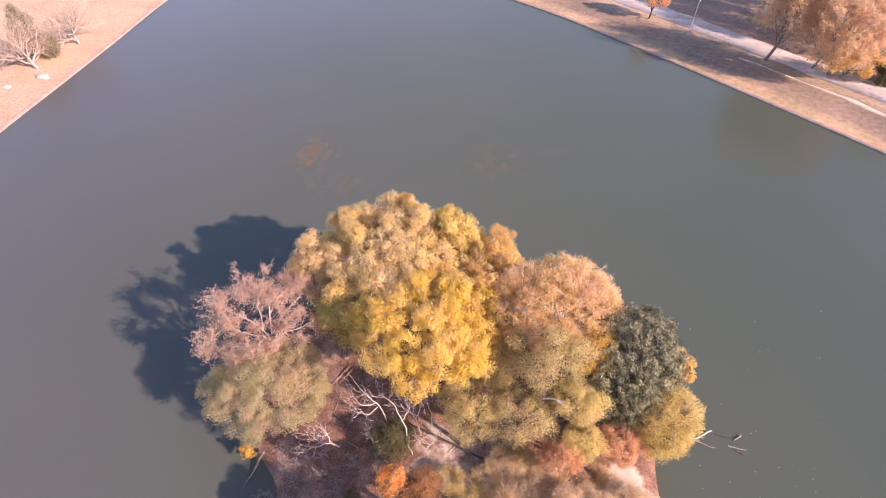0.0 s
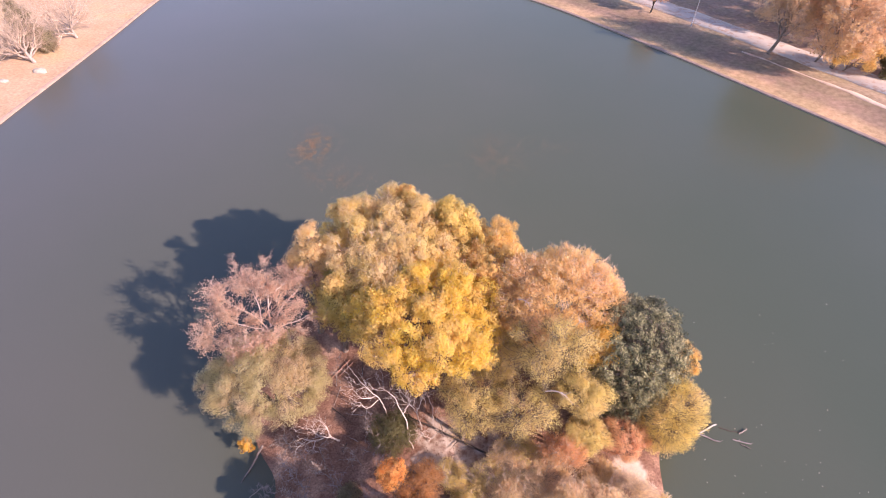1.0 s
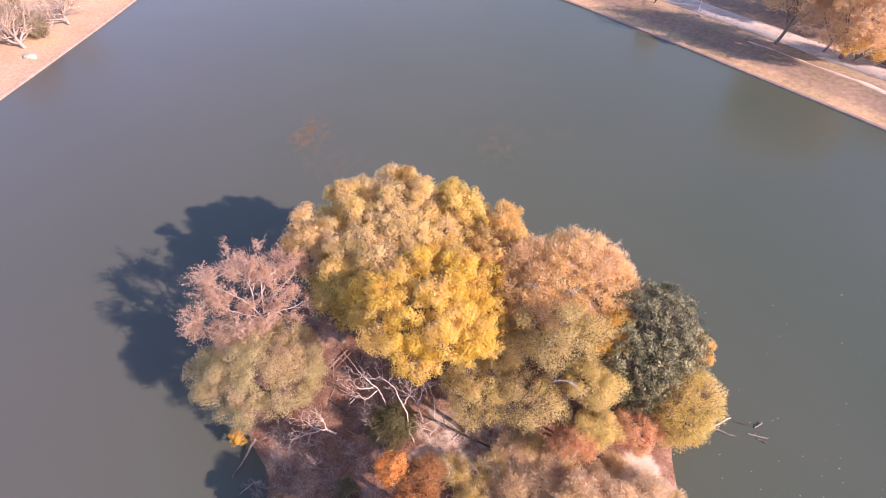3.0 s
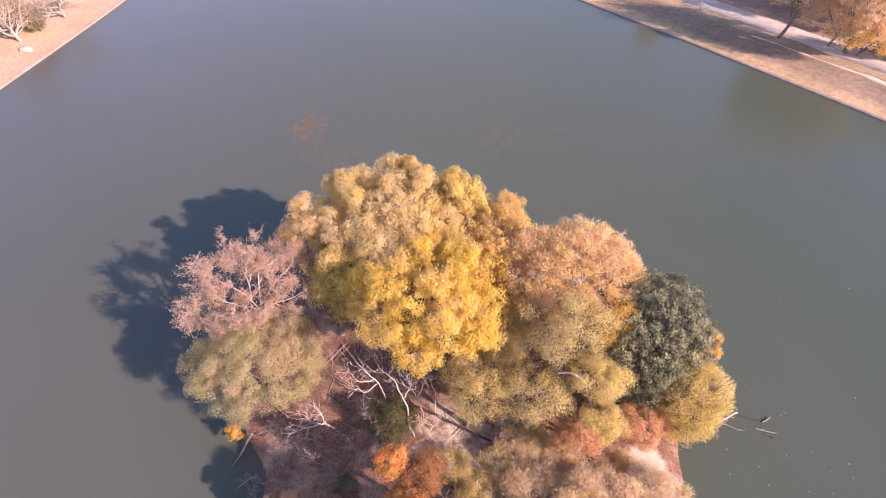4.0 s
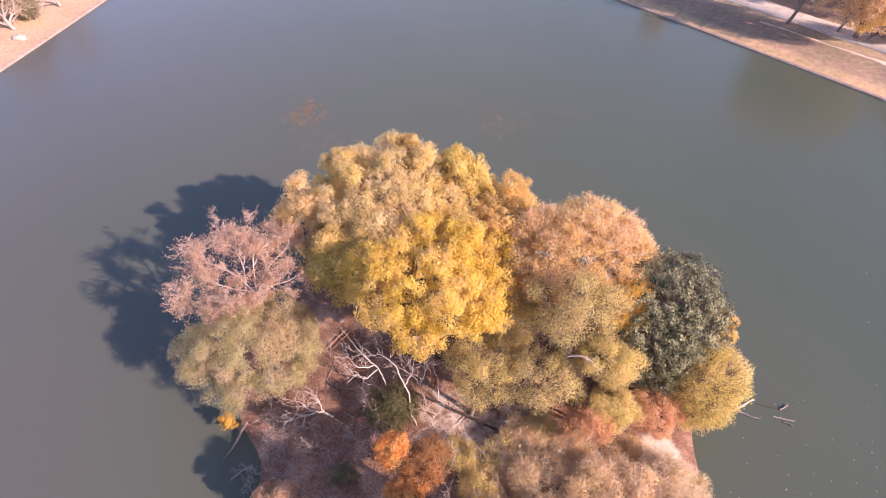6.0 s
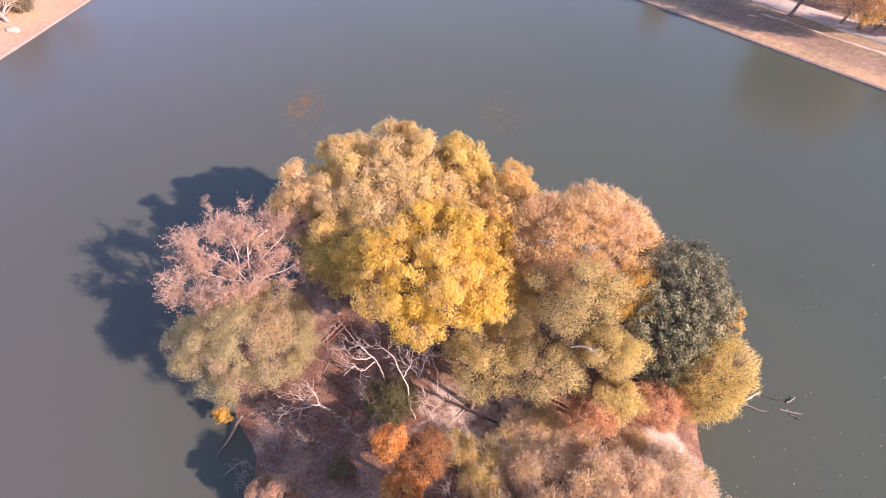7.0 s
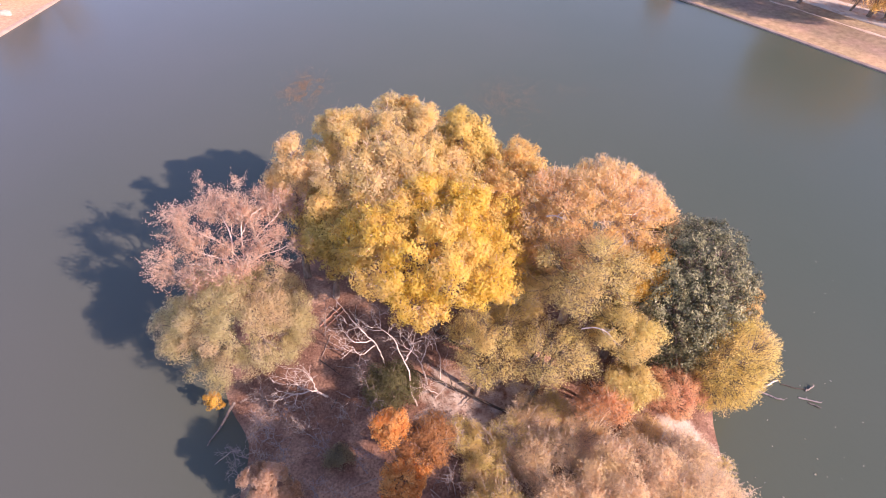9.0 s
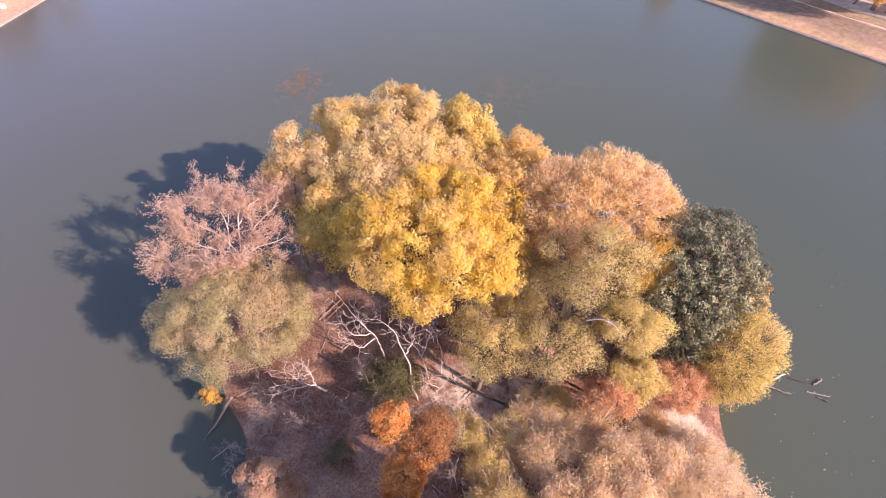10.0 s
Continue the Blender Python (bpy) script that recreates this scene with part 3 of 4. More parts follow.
ISLE_MID = np.array([4.0, 21.5])


def isle_z(x, y):
    """Height of the island's ground: low banks, a gentle rise, small humps."""
    s = np.interp(math.atan2(y - ISLE_MID[1], x - ISLE_MID[0]), ISLE_ANG, ISLE_RAD)
    f = 1 - math.hypot(x - ISLE_MID[0], y - ISLE_MID[1]) / s
    return -0.15 + 0.95 * (1 - math.exp(-max(f, -0.1) * 7)) + (0.16 * noise.noise(Vector((x * 0.5, y * 0.5, 2))) if f > 0.05 else 0.0)


ang = np.arctan2(ISLE[:, 1] - ISLE_MID[1], ISLE[:, 0] - ISLE_MID[0])
order = np.argsort(ang)
ISLE_ANG, ISLE_RAD = ang[order], np.linalg.norm(ISLE - ISLE_MID, axis=1)[order]
ISLE_ANG = np.concatenate([ISLE_ANG[-1:] - 2 * math.pi, ISLE_ANG, ISLE_ANG[:1] + 2 * math.pi])
ISLE_RAD = np.concatenate([ISLE_RAD[-1:], ISLE_RAD, ISLE_RAD[:1]])
rows = []
for s in (1.05, 1.02, 1.0, 0.985, 0.97, 0.95, 0.92, 0.88, 0.84, 0.8, 0.75, 0.7, 0.64, 0.58, 0.52, 0.46, 0.4, 0.33, 0.26, 0.19, 0.12, 0.05, 0.005):
    xy = ISLE_MID + (ISLE - ISLE_MID) * s
    if s > 0.9:
        xy = xy + unit(ISLE - ISLE_MID) * 0.35 * bumps(ISLE, 0.6, 1.7)[:, None]
    rows.append(np.c_[xy, [isle_z(x, y) for x, y in xy]])
iv, iq = ring_mesh(rows, None)
me = mesh_of("island_ground", iv, iq, LITTER, True)
near_sand = 1 - np.linalg.norm((iv[:, :2] - [17.0, 18.4]) / [2.2, 2.0], axis=1)
# sunlit ground by the long fallen trunk, painted as paler soil
near_sunlit = 1 - np.linalg.norm((iv[:, :2] - [4.2, 19.6]) / [5.5, 4.6], axis=1)
me.attributes.new("sand", "FLOAT", "POINT").data.foreach_set("value", np.maximum(np.clip(near_sand + 0.12, 0, 0.8), np.clip(1.2 * near_sunlit, 0, 0.46)).astype(np.float32))
tagged(new("island_ground", me), "island ground of brown leaf litter with a pale sandy landing and a painted sunlit patch", "ground", kind="structure")


def on_isle(x, y, lift=0.0):
    return (x, y, isle_z(x, y) + lift)


# ---- the island's trees, far to near ----
T = leafy_tree
T("oak_tree", on_isle(-1.6, 31.5), (-2.0, 32.8, 9.6), (6.8, 5.8, 4.5), LEAF_TAN, BARK, "large oak with thinning tan-yellow autumn leaves on the island", big=64, big_r=0.235, sprays=14, spray_r=0.45, leaves=80000, size=0.15, seed=11, rough=0.14, fine_bark=BARK_TAN, thin=0.12, lump=0.85)
T("oak_tree", on_isle(1.5, 26.0), (1.3, 26.0, 9.2), (5.9, 5.8, 3.9), LEAF_YELLOW, BARK, "large oak in bright golden-yellow autumn leaf on the island", big=60, big_r=0.235, sprays=13, spray_r=0.45, leaves=80000, size=0.155, seed=12, rough=0.13, fine_bark=BARK_TAN, lump=0.85, low=-0.3)
T("oak_tree", on_isle(3.2, 34.0), (3.2, 34.5, 9.3), (2.7, 2.4, 4.4), LEAF_GOLD_OLIVE, BARK, "upright oak with soft golden leaves behind the big oaks", big=16, sprays=18, spray_r=0.42, leaves=16000, size=0.19, seed=83)
T("oak_tree", on_isle(-0.6, 35.8), (-0.8, 36.2, 10.3), (1.5, 1.5, 3.9), LEAF_GOLD, BARK, "slim golden tree rising behind the tan oak", big=10, sprays=14, spray_r=0.36, leaves=8000, size=0.18, seed=84)
T("oak_tree", on_isle(-5.4, 34.0), (-5.6, 34.6, 9.6), (1.7, 1.6, 3.8), LEAF_TAN, BARK, "slim tan-yellow tree at the back of the island", big=11, sprays=14, spray_r=0.38, leaves=9000, size=0.18, seed=85)
T("oak_tree", on_isle(-1.6, 28.4), (-1.4, 28.6, 9.6), (3.9, 3.0, 3.4), LEAF_TAN, BARK, "oak with tan-yellow leaves between the two large oaks", big=20, big_r=0.32, sprays=22, spray_r=0.52, leaves=17000, size=0.19, seed=91, rough=0.2, fine_bark=BARK_TAN)
T("oak_tree", on_isle(6.4, 31.2), (6.2, 30.3, 9.3), (2.7, 2.8, 4.0), LEAF_GOLD, BARK, "narrow golden tree between the yellow oak and the peach maple", big=16, big_r=0.34, sprays=18, spray_r=0.42, leaves=15000, size=0.18, seed=92, low=-0.8, fine_bark=BARK_TAN)
T("birch_tree", on_isle(-8.8, 30.8), (-8.4, 31.5, 8.7), (2.2, 2.0, 3.7), LEAF_BUFF, BARK, "slender tree with pale buff-pink leaves beside the pink bare tree", big=14, big_r=0.4, sprays=16, spray_r=0.38, leaves=15000, size=0.15, twigs=3, rough=0.22, low=-0.8, fine_bark=BARK_PINK, seed=13)
T("elm_tree", on_isle(-6.2, 28.6), (-5.8, 29.0, 7.0), (3.0, 2.9, 4.0), LEAF_GOLD_OLIVE, BARK, "yellow-green tree half shaded by the big oak", big=16, big_r=0.36, sprays=18, spray_r=0.5, leaves=17653, size=0.193, seed=14)
T("cypress_tree", on_isle(6.6, 35.4), (6.9, 35.4, 6.6), (2.6, 2.4, 4.8), LEAF_GOLD, BARK, "cone-shaped golden cypress at the back of the island", big=20, big_r=0.33, sprays=18, spray_r=0.38, leaves=20769, size=0.183, aspect=0.35, spike=0.55, seed=15, low=-0.85)
broad_maple = T("maple_tree", on_isle(10.8, 27.0), (11.0, 27.4, 9.8), (5.9, 4.4, 4.1), LEAF_PEACH, BARK_PINK, "broad maple with thin peach and pink autumn leaves", big=44, big_r=0.3, sprays=24, spray_r=0.45, leaves=60230, size=0.183, aspect=0.36, spike=0.55, seed=16, twigs=3, rough=0.16, lump=0.6, fine_bark=BARK_TAN, shell=True, thin=0.1)
T("willow_tree", on_isle(10.0, 22.4), (10.4, 23.3, 9.6), (3.3, 3.0, 3.1), LEAF_OLIVE, BARK, "olive-yellow willow with fine drooping leaves", big=20, big_r=0.34, sprays=22, spray_r=0.52, leaves=18000, size=0.133, aspect=0.35, spike=0.3, seed=17, droop=0.25, rough=0.28, low=-0.7, lump=1.0)
arching_willow = T("willow_tree", on_isle(12.6, 21.2), (12.4, 20.7, 7.6), (2.3, 1.7, 1.7), LEAF_OLIVE, BARK, "slender olive willow arching over a shaded gap", big=10, sprays=16, spray_r=0.42, leaves=14278, size=0.133, aspect=0.35, spike=0.3, seed=71, droop=0.2, lump=1.1, thin=0.15)
T("elm_tree", on_isle(6.9, 24.6), (6.5, 24.5, 6.6), (2.3, 2.2, 2.6), LEAF_OLIVE, BARK, "thin olive-tan elm with grey twigs beside the yellow oak", big=14, sprays=18, spray_r=0.45, leaves=13000, size=0.14, aspect=0.4, spike=0.3, seed=123, twigs=4, rough=0.25, low=-0.8, fine_bark=BARK_TAN)
T("elm_tree", on_isle(7.2, 27.4), (6.9, 27.6, 7.4), (1.9, 2.0, 2.6), LEAF_PINK, BARK, "half-bare elm with pinkish twigs between oak and maple", big=12, sprays=18, spray_r=0.42, leaves=14000, size=0.12, aspect=0.4, spike=0.3, seed=134, twigs=5, rough=0.25, low=-0.8, fine_bark=BARK_PINK)
airy_willow = T("willow_tree", on_isle(7.8, 20.6), (8.4, 20.1, 6.3), (2.7, 2.1, 2.0), LEAF_OLIVE, BARK, "airy olive-yellow willow with a dark forked trunk", big=13, sprays=16, spray_r=0.45, leaves=8000, size=0.133, aspect=0.33, spike=0.3, seed=72, rough=0.24, low=-0.8, lump=1.1, thin=0.15)
T("oak_tree", on_isle(13.3, 24.0), (13.6, 24.0, 8.9), (1.6, 1.5, 2.6), LEAF_AMBER, BARK, "narrow tree with deep golden leaves beside the magnolia", big=14, sprays=16, spray_r=0.42, leaves=14538, size=0.183, seed=73)
T("shrub", on_isle(12.9, 19.8), (12.9, 19.2, 4.6), (1.7, 1.4, 1.5), LEAF_OLIVE, BARK, "low olive-yellow shrub under the willow", "shrub", big=9, sprays=14, spray_r=0.38, leaves=11000, size=0.155, aspect=0.35, spike=0.3, seed=74, stems=4)
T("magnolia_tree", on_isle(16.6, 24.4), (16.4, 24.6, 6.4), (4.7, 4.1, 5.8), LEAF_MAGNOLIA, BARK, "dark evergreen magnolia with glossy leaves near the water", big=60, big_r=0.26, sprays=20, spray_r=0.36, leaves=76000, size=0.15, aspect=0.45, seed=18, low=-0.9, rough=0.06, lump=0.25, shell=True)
T("shrub", on_isle(20.6, 25.6), (21.6, 25.9, 4.4), (1.6, 1.7, 2.5), LEAF_GOLD, BARK, "orange-gold shrub behind the magnolia", "shrub", big=12, sprays=16, spray_r=0.36, leaves=10384, size=0.174, aspect=0.35, spike=0.5, seed=19, low=-0.8, stems=4)
T("shrub", on_isle(19.2, 21.4), (19.6, 21.6, 4.0), (2.7, 2.7, 3.9), LEAF_GOLD_OLIVE, BARK, "rounded golden-olive shrub overhanging the water", "shrub", big=36, big_r=0.24, sprays=16, spray_r=0.42, leaves=33000, size=0.164, aspect=0.28, spike=0.7, seed=20, low=-0.85, stems=5, rough=0.05, lump=0.4, shell=True)
T("shrub", on_isle(16.3, 20.4), (16.4, 20.3, 2.7), (2.0, 1.9, 2.1), LEAF_RED, BARK, "dusky red shrub at the edge of the sand", "shrub", big=14, sprays=18, spray_r=0.36, leaves=14538, size=0.144, aspect=0.4, spike=0.4, seed=21, low=-0.7, stems=5)
T("shrub", on_isle(11.6, 18.4), (11.5, 18.2, 4.2), (1.7, 1.3, 1.4), LEAF_BRICK, BARK_TAN, "thin orange-red shrub under the willow", "shrub", big=11, sprays=14, spray_r=0.36, leaves=4615, size=0.144, aspect=0.45, seed=22, low=-0.6, stems=4, rough=0.25)
T("willow_tree", on_isle(-10.6, 22.8), (-11.0, 22.7, 5.2), (5.1, 4.0, 3.7), LEAF_OLIVE_GREY, BARK, "grey-olive willow spreading over the bank", big=32, big_r=0.32, sprays=15, spray_r=0.46, leaves=72691, size=0.141, aspect=0.32, spike=0.3, seed=23, droop=0.3, low=-0.6, lump=0.9)
T("willow_tree", on_isle(4.2, 20.6), (4.9, 21.2, 5.5), (2.9, 2.6, 2.3), LEAF_OLIVE, BARK, "small olive-yellow willow with airy leaves", big=14, sprays=18, spray_r=0.45, leaves=14000, size=0.133, aspect=0.33, spike=0.3, seed=24, droop=0.2, rough=0.24, low=-0.8, lump=1.1, thin=0.15)
T("holly_shrub", on_isle(-1.1, 20.4), (-1.1, 20.3, 1.7), (2.0, 1.8, 1.9), LEAF_DARK, BARK, "dull dark green evergreen shrub among the bare trees", "shrub", big=14, sprays=16, spray_r=0.4, leaves=9500, size=0.144, aspect=0.5, seed=25, low=-0.6, stems=4, rough=0.25)
T("shrub", on_isle(-3.9, 15.8), (-3.9, 15.8, 1.2), (0.9, 0.8, 0.7), LEAF_CEDAR, BARK, "low dull olive shrub on shaded leaf litter", "shrub", big=6, sprays=10, spray_r=0.3, leaves=1600, size=0.14, aspect=0.5, seed=88, low=-0.4, stems=3, rough=0.25)
T("maple_tree", on_isle(-0.2, 15.2), (-0.6, 15.3, 6.2), (1.0, 0.95, 1.15), LEAF_ORANGE, BARK, "young maple with glowing orange leaves", big=16, sprays=16, spray_r=0.24, leaves=4200, size=0.15, aspect=0.6, seed=26, low=-0.5, rough=0.42, lump=1.4, big_r=0.3, thin=0.25)
T("maple_tree", on_isle(0.6, 13.4), (0.1, 13.1, 5.0), (1.3, 1.15, 1.4), LEAF_ORANGE, BARK, "bushy maple with bright orange leaves", big=16, sprays=16, spray_r=0.24, leaves=6200, size=0.15, aspect=0.6, seed=89, low=-0.5, rough=0.42, lump=1.4, big_r=0.3, thin=0.25)
T("maple_tree", on_isle(1.5, 16.0), (1.1, 15.2, 4.6), (1.7, 1.6, 2.0), LEAF_BROWN, BARK, "young maple with thin dull orange-brown leaves", big=16, sprays=16, spray_r=0.34, leaves=9500, size=0.13, aspect=0.5, seed=75, low=-0.7, rough=0.4, lump=1.3, thin=0.2, big_r=0.3)
T("thicket_tree", on_isle(8.5, 15.6), (9.4, 15.0, 2.2), (3.0, 2.4, 1.1), LEAF_THICKET, BARK_TAN, "twiggy airy tree with dry tan-pink leaves", big=20, sprays=22, spray_r=0.5, leaves=27000, size=0.132, aspect=0.36, spike=0.3, seed=27, twigs=3, rough=0.22)
T("thicket_tree", on_isle(13.4, 15.4), (12.7, 14.2, 3.3), (3.5, 2.5, 1.3), LEAF_THICKET, BARK_TAN, "twiggy airy tree with pale tan leaves near the sand", big=20, sprays=22, spray_r=0.5, leaves=31000, size=0.132, aspect=0.36, spike=0.3, seed=28, twigs=3, rough=0.22)
T("thicket_tree", on_isle(16.6, 13.6), (15.8, 12.9, 3.2), (2.9, 2.3, 1.9), LEAF_THICKET, BARK_TAN, "tan and gold shrub at the island's shore", big=18, sprays=20, spray_r=0.45, leaves=15887, size=0.124, aspect=0.36, spike=0.3, seed=29, twigs=3, low=-0.8)
T("thicket_tree", on_isle(4.9, 12.9), (5.1, 13.0, 1.8), (1.8, 1.6, 1.2), LEAF_OLIVE, BARK_TAN, "twiggy low tree with dull olive leaves", big=14, sprays=18, spray_r=0.45, leaves=10280, size=0.124, aspect=0.36, spike=0.3, seed=30, twigs=3, rough=0.22)
T("thicket_tree", on_isle(11.0, 12.9), (10.5, 12.4, 2.9), (3.3, 2.5, 1.3), LEAF_THICKET, BARK_TAN, "twiggy airy tree with dry pinkish leaves", big=18, sprays=20, spray_r=0.48, leaves=30000, size=0.132, aspect=0.36, spike=0.3, seed=31, twigs=3, rough=0.22)
for x, y, r, seed, leaf in ((6.4, 17.4, 1.4, 93, LEAF_OLIVE), (4.8, 15.6, 1.2, 94, LEAF_OLIVE), (7.0, 14.6, 1.5, 95, LEAF_THICKET), (3.4, 17.4, 1.0, 96, LEAF_OLIVE), (6.3, 12.0, 1.6, 97, LEAF_THICKET), (7.8, 18.0, 1.2, 98, LEAF_THICKET), (9.2, 17.6, 1.3, 99, LEAF_THICKET), (7.0, 16.2, 1.3, 117, LEAF_THICKET), (10.4, 16.8, 1.3, 118, LEAF_BUFF), (12.6, 17.4, 1.4, 119, LEAF_THICKET), (14.6, 17.6, 1.2, 120, LEAF_BUFF), (8.6, 16.9, 1.1, 121, LEAF_OLIVE), (5.0, 14.2, 1.3, 122, LEAF_BUFF)):
    T("shrub", on_isle(x, y), (x, y, 1.5), (r * 1.3, r * 1.2, 0.9), leaf, BARK_TAN, "wispy low brush with dry olive-tan leaves", "shrub", big=8, sprays=14, spray_r=0.4, leaves=5000, size=0.12, aspect=0.36, spike=0.3, seed=seed, stems=4, rough=0.25, group="wispy brush")
for x, y, r, seed, leaf in ((7.6, 19.0, 1.1, 181, LEAF_BUFF), (8.9, 19.0, 1.2, 182, LEAF_OLIVE), (10.2, 18.4, 1.1, 183, LEAF_THICKET), (8.2, 17.6, 1.1, 184, LEAF_THICKET)):
    T("shrub", on_isle(x, y), (x, y, 1.9), (r * 1.2, r, 0.8), leaf, BARK_TAN, "airy waist-high brush with thin tan-olive leaves", "shrub", big=9, sprays=14, spray_r=0.42, leaves=3400, size=0.125, aspect=0.36, spike=0.3, seed=seed, stems=4, rough=0.35, thin=0.3, twigs=3, group="airy brush")
# four unseen trees, added to throw shade over the litter and the water
T("thicket_tree", on_isle(6.2, 8.4), (6.1, 8.5, 7.7), (2.6, 1.5, 4.0), LEAF_RUST, BARK, "tall brown-leaved tree added out of view on the near end of the island for its shade", big=16, sprays=16, spray_r=0.5, leaves=17000, size=0.2, seed=82)
T("thicket_tree", on_isle(3.8, 8.4), (4.0, 8.6, 7.6), (2.6, 1.7, 3.4), LEAF_RUST, BARK, "tall brown-leaved tree added out of view on the near end of the island for its shade", big=18, sprays=16, spray_r=0.5, leaves=14000, size=0.2, seed=80, rough=0.35, thin=0.3, lump=1.2)
T("thicket_tree", on_isle(0.4, 9.8), (0.4, 9.7, 4.4), (2.4, 1.7, 2.4), LEAF_RUST, BARK, "brown-leaved tree added out of view on the near end of the island for its shade", big=16, sprays=16, spray_r=0.5, leaves=9000, size=0.22, seed=86, rough=0.4, thin=0.35, lump=1.3)
T("thicket_tree", on_isle(9.6, 7.6), (9.6, 7.4, 7.0), (2.4, 1.9, 4.2), LEAF_RUST, BARK, "tall brown-leaved tree added out of view on the near end of the island for its shade", big=16, sprays=16, spray_r=0.5, leaves=15000, size=0.2, seed=87)
T("thicket_tree", on_isle(15.6, 15.6), (16.3, 16.3, 2.2), (1.7, 1.4, 1.3), LEAF_THICKET, BARK_TAN, "thin pale shrub on the edge of the sand", big=12, sprays=14, spray_r=0.45, leaves=4200, size=0.126, aspect=0.3, spike=0.5, seed=81, twigs=5, rough=0.25)
for x, y, r, seed, leaf in ((18.4, 16.0, 0.8, 136, LEAF_GOLD_OLIVE), (18.0, 15.2, 0.9, 138, LEAF_THICKET)):
    T("shrub", on_isle(x, y), (x, y, 1.0), (r * 1.2, r * 1.1, 0.8), leaf, BARK_TAN, "thin dry brush along the sandy shore", "shrub", big=7, sprays=12, spray_r=0.34, leaves=1700, size=0.12, aspect=0.3, spike=0.5, seed=seed, stems=4, rough=0.3, twigs=4, group="shore brush")
# one more unseen tree, added to shade the left bank
T("thicket_tree", on_isle(-4.6, 9.4), (-4.4, 8.8, 2.6), (2.4, 1.8, 1.9), LEAF_RUST, BARK, "brown-leaved tree added out of view on the near end of the island for its shade", big=14, sprays=16, spray_r=0.5, leaves=12461, size=0.193, seed=77)
T("shrub", on_isle(-7.1, 13.0), (-7.0, 13.4, 2.4), (1.5, 1.5, 1.8), LEAF_PINK, BARK_PALE, "pale pink-brown shrub on the shaded bank", "shrub", big=9, sprays=12, spray_r=0.3, leaves=11000, size=0.157, aspect=0.5, seed=32, low=-0.6, stems=4, rough=0.4, lump=1.4, thin=0.3)
T("shrub", on_isle(-11.6, 19.4), (-12.3, 19.2, 1.1), (0.6, 0.55, 0.8), LEAF_AMBER, BARK, "small bright orange-gold shrub at the water's edge", "shrub", big=5, sprays=6, spray_r=0.2, leaves=1400, size=0.144, seed=33, stems=3, lump=1.4, thin=0.3, rough=0.4)

snag(broad_maple, [(7.6, 25.3, 12.3), (7.9, 24.8, 12.8), (8.2, 24.1, 13.2)], 0.05, BARK_DEAD, 171, "bleached forked branch")
snag(broad_maple, [(11.4, 23.8, 11.0), (11.7, 23.7, 11.8), (11.8, 23.7, 12.2)], 0.05, BARK_DEAD, 172, "bleached forked branch")
snag(arching_willow, [(9.6, 20.4, 8.4), (10.2, 20.2, 8.8), (10.8, 19.9, 8.8), (11.4, 19.6, 8.2)], 0.055, BARK_PALE, 173, "pale arching branch")
snag(airy_willow, [(7.5, 21.5, 3.0), (7.5, 21.1, 5.0), (7.7, 20.9, 6.3)], 0.10, BARK_DARK, 174, "dark forked stem")
# thinly leaved pink tree: crooked pale limbs fanning out over the water from one low fork
limbed_tree("sycamore_tree", [on_isle(-10.2, 26.4), (-10.4, 26.2, 3.5), (-10.7, 25.3, 6.2), (-11.0, 25.6, 7.3)],
            [[(-10.7, 25.3, 6.2), (-11.8, 24.9, 6.9), (-13.5, 24.3, 7.2), (-14.9, 24.5, 7.5)],
             [(-11.0, 25.6, 7.2), (-12.0, 26.4, 7.9), (-13.9, 26.9, 8.6), (-15.7, 28.0, 9.0)],
             [(-11.6, 26.1, 7.6), (-12.1, 27.4, 8.5), (-12.8, 28.3, 9.0), (-13.7, 28.9, 9.3)],
             [(-11.0, 25.6, 7.0), (-11.8, 25.7, 7.4), (-13.3, 25.7, 7.8), (-14.5, 26.1, 8.1)],
             [(-10.9, 25.9, 7.4), (-11.3, 27.6, 8.5), (-11.4, 28.6, 9.1), (-11.8, 29.3, 9.5)],
             [(-11.3, 27.2, 8.2), (-10.8, 28.4, 8.8), (-10.3, 28.9, 9.1), (-10.2, 29.4, 9.3)],
             [(-10.9, 25.9, 7.4), (-10.2, 27.2, 8.2), (-9.4, 28.2, 8.7), (-8.6, 29.2, 9.1)],
             [(-10.9, 25.5, 7.0), (-9.9, 25.9, 7.6), (-8.8, 26.2, 7.9), (-7.8, 26.8, 8.1)],
             [(-10.7, 25.3, 6.2), (-11.4, 24.1, 7.2), (-12.0, 23.6, 7.6), (-12.5, 23.3, 7.8)],
             [(-10.7, 25.3, 6.2), (-10.5, 24.3, 7.4), (-10.6, 23.7, 7.8), (-10.9, 23.2, 8.0)]],
            BARK_SALMON, "half-bare sycamore with crooked limbs and thin salmon-pink leaves",
            [(15, 1.3, 45, 0.05), (8, 0.75, 42, 0.1), (5, 0.42, 42, 0.1)], r0=0.13, limb_r=0.42, seed=141, fine_bark=BARK_PINK, leaf=LEAF_SALMON, leaves=30000, size=0.11, up=0.0, spread=0.12)
BARE = "dead pale leafless tree leaning over the dark shrub"
SPARSE = [(6, 1.1, 48, 0.3), (3, 0.6, 45, 0.3), (2, 0.3, 42, 0.3)]
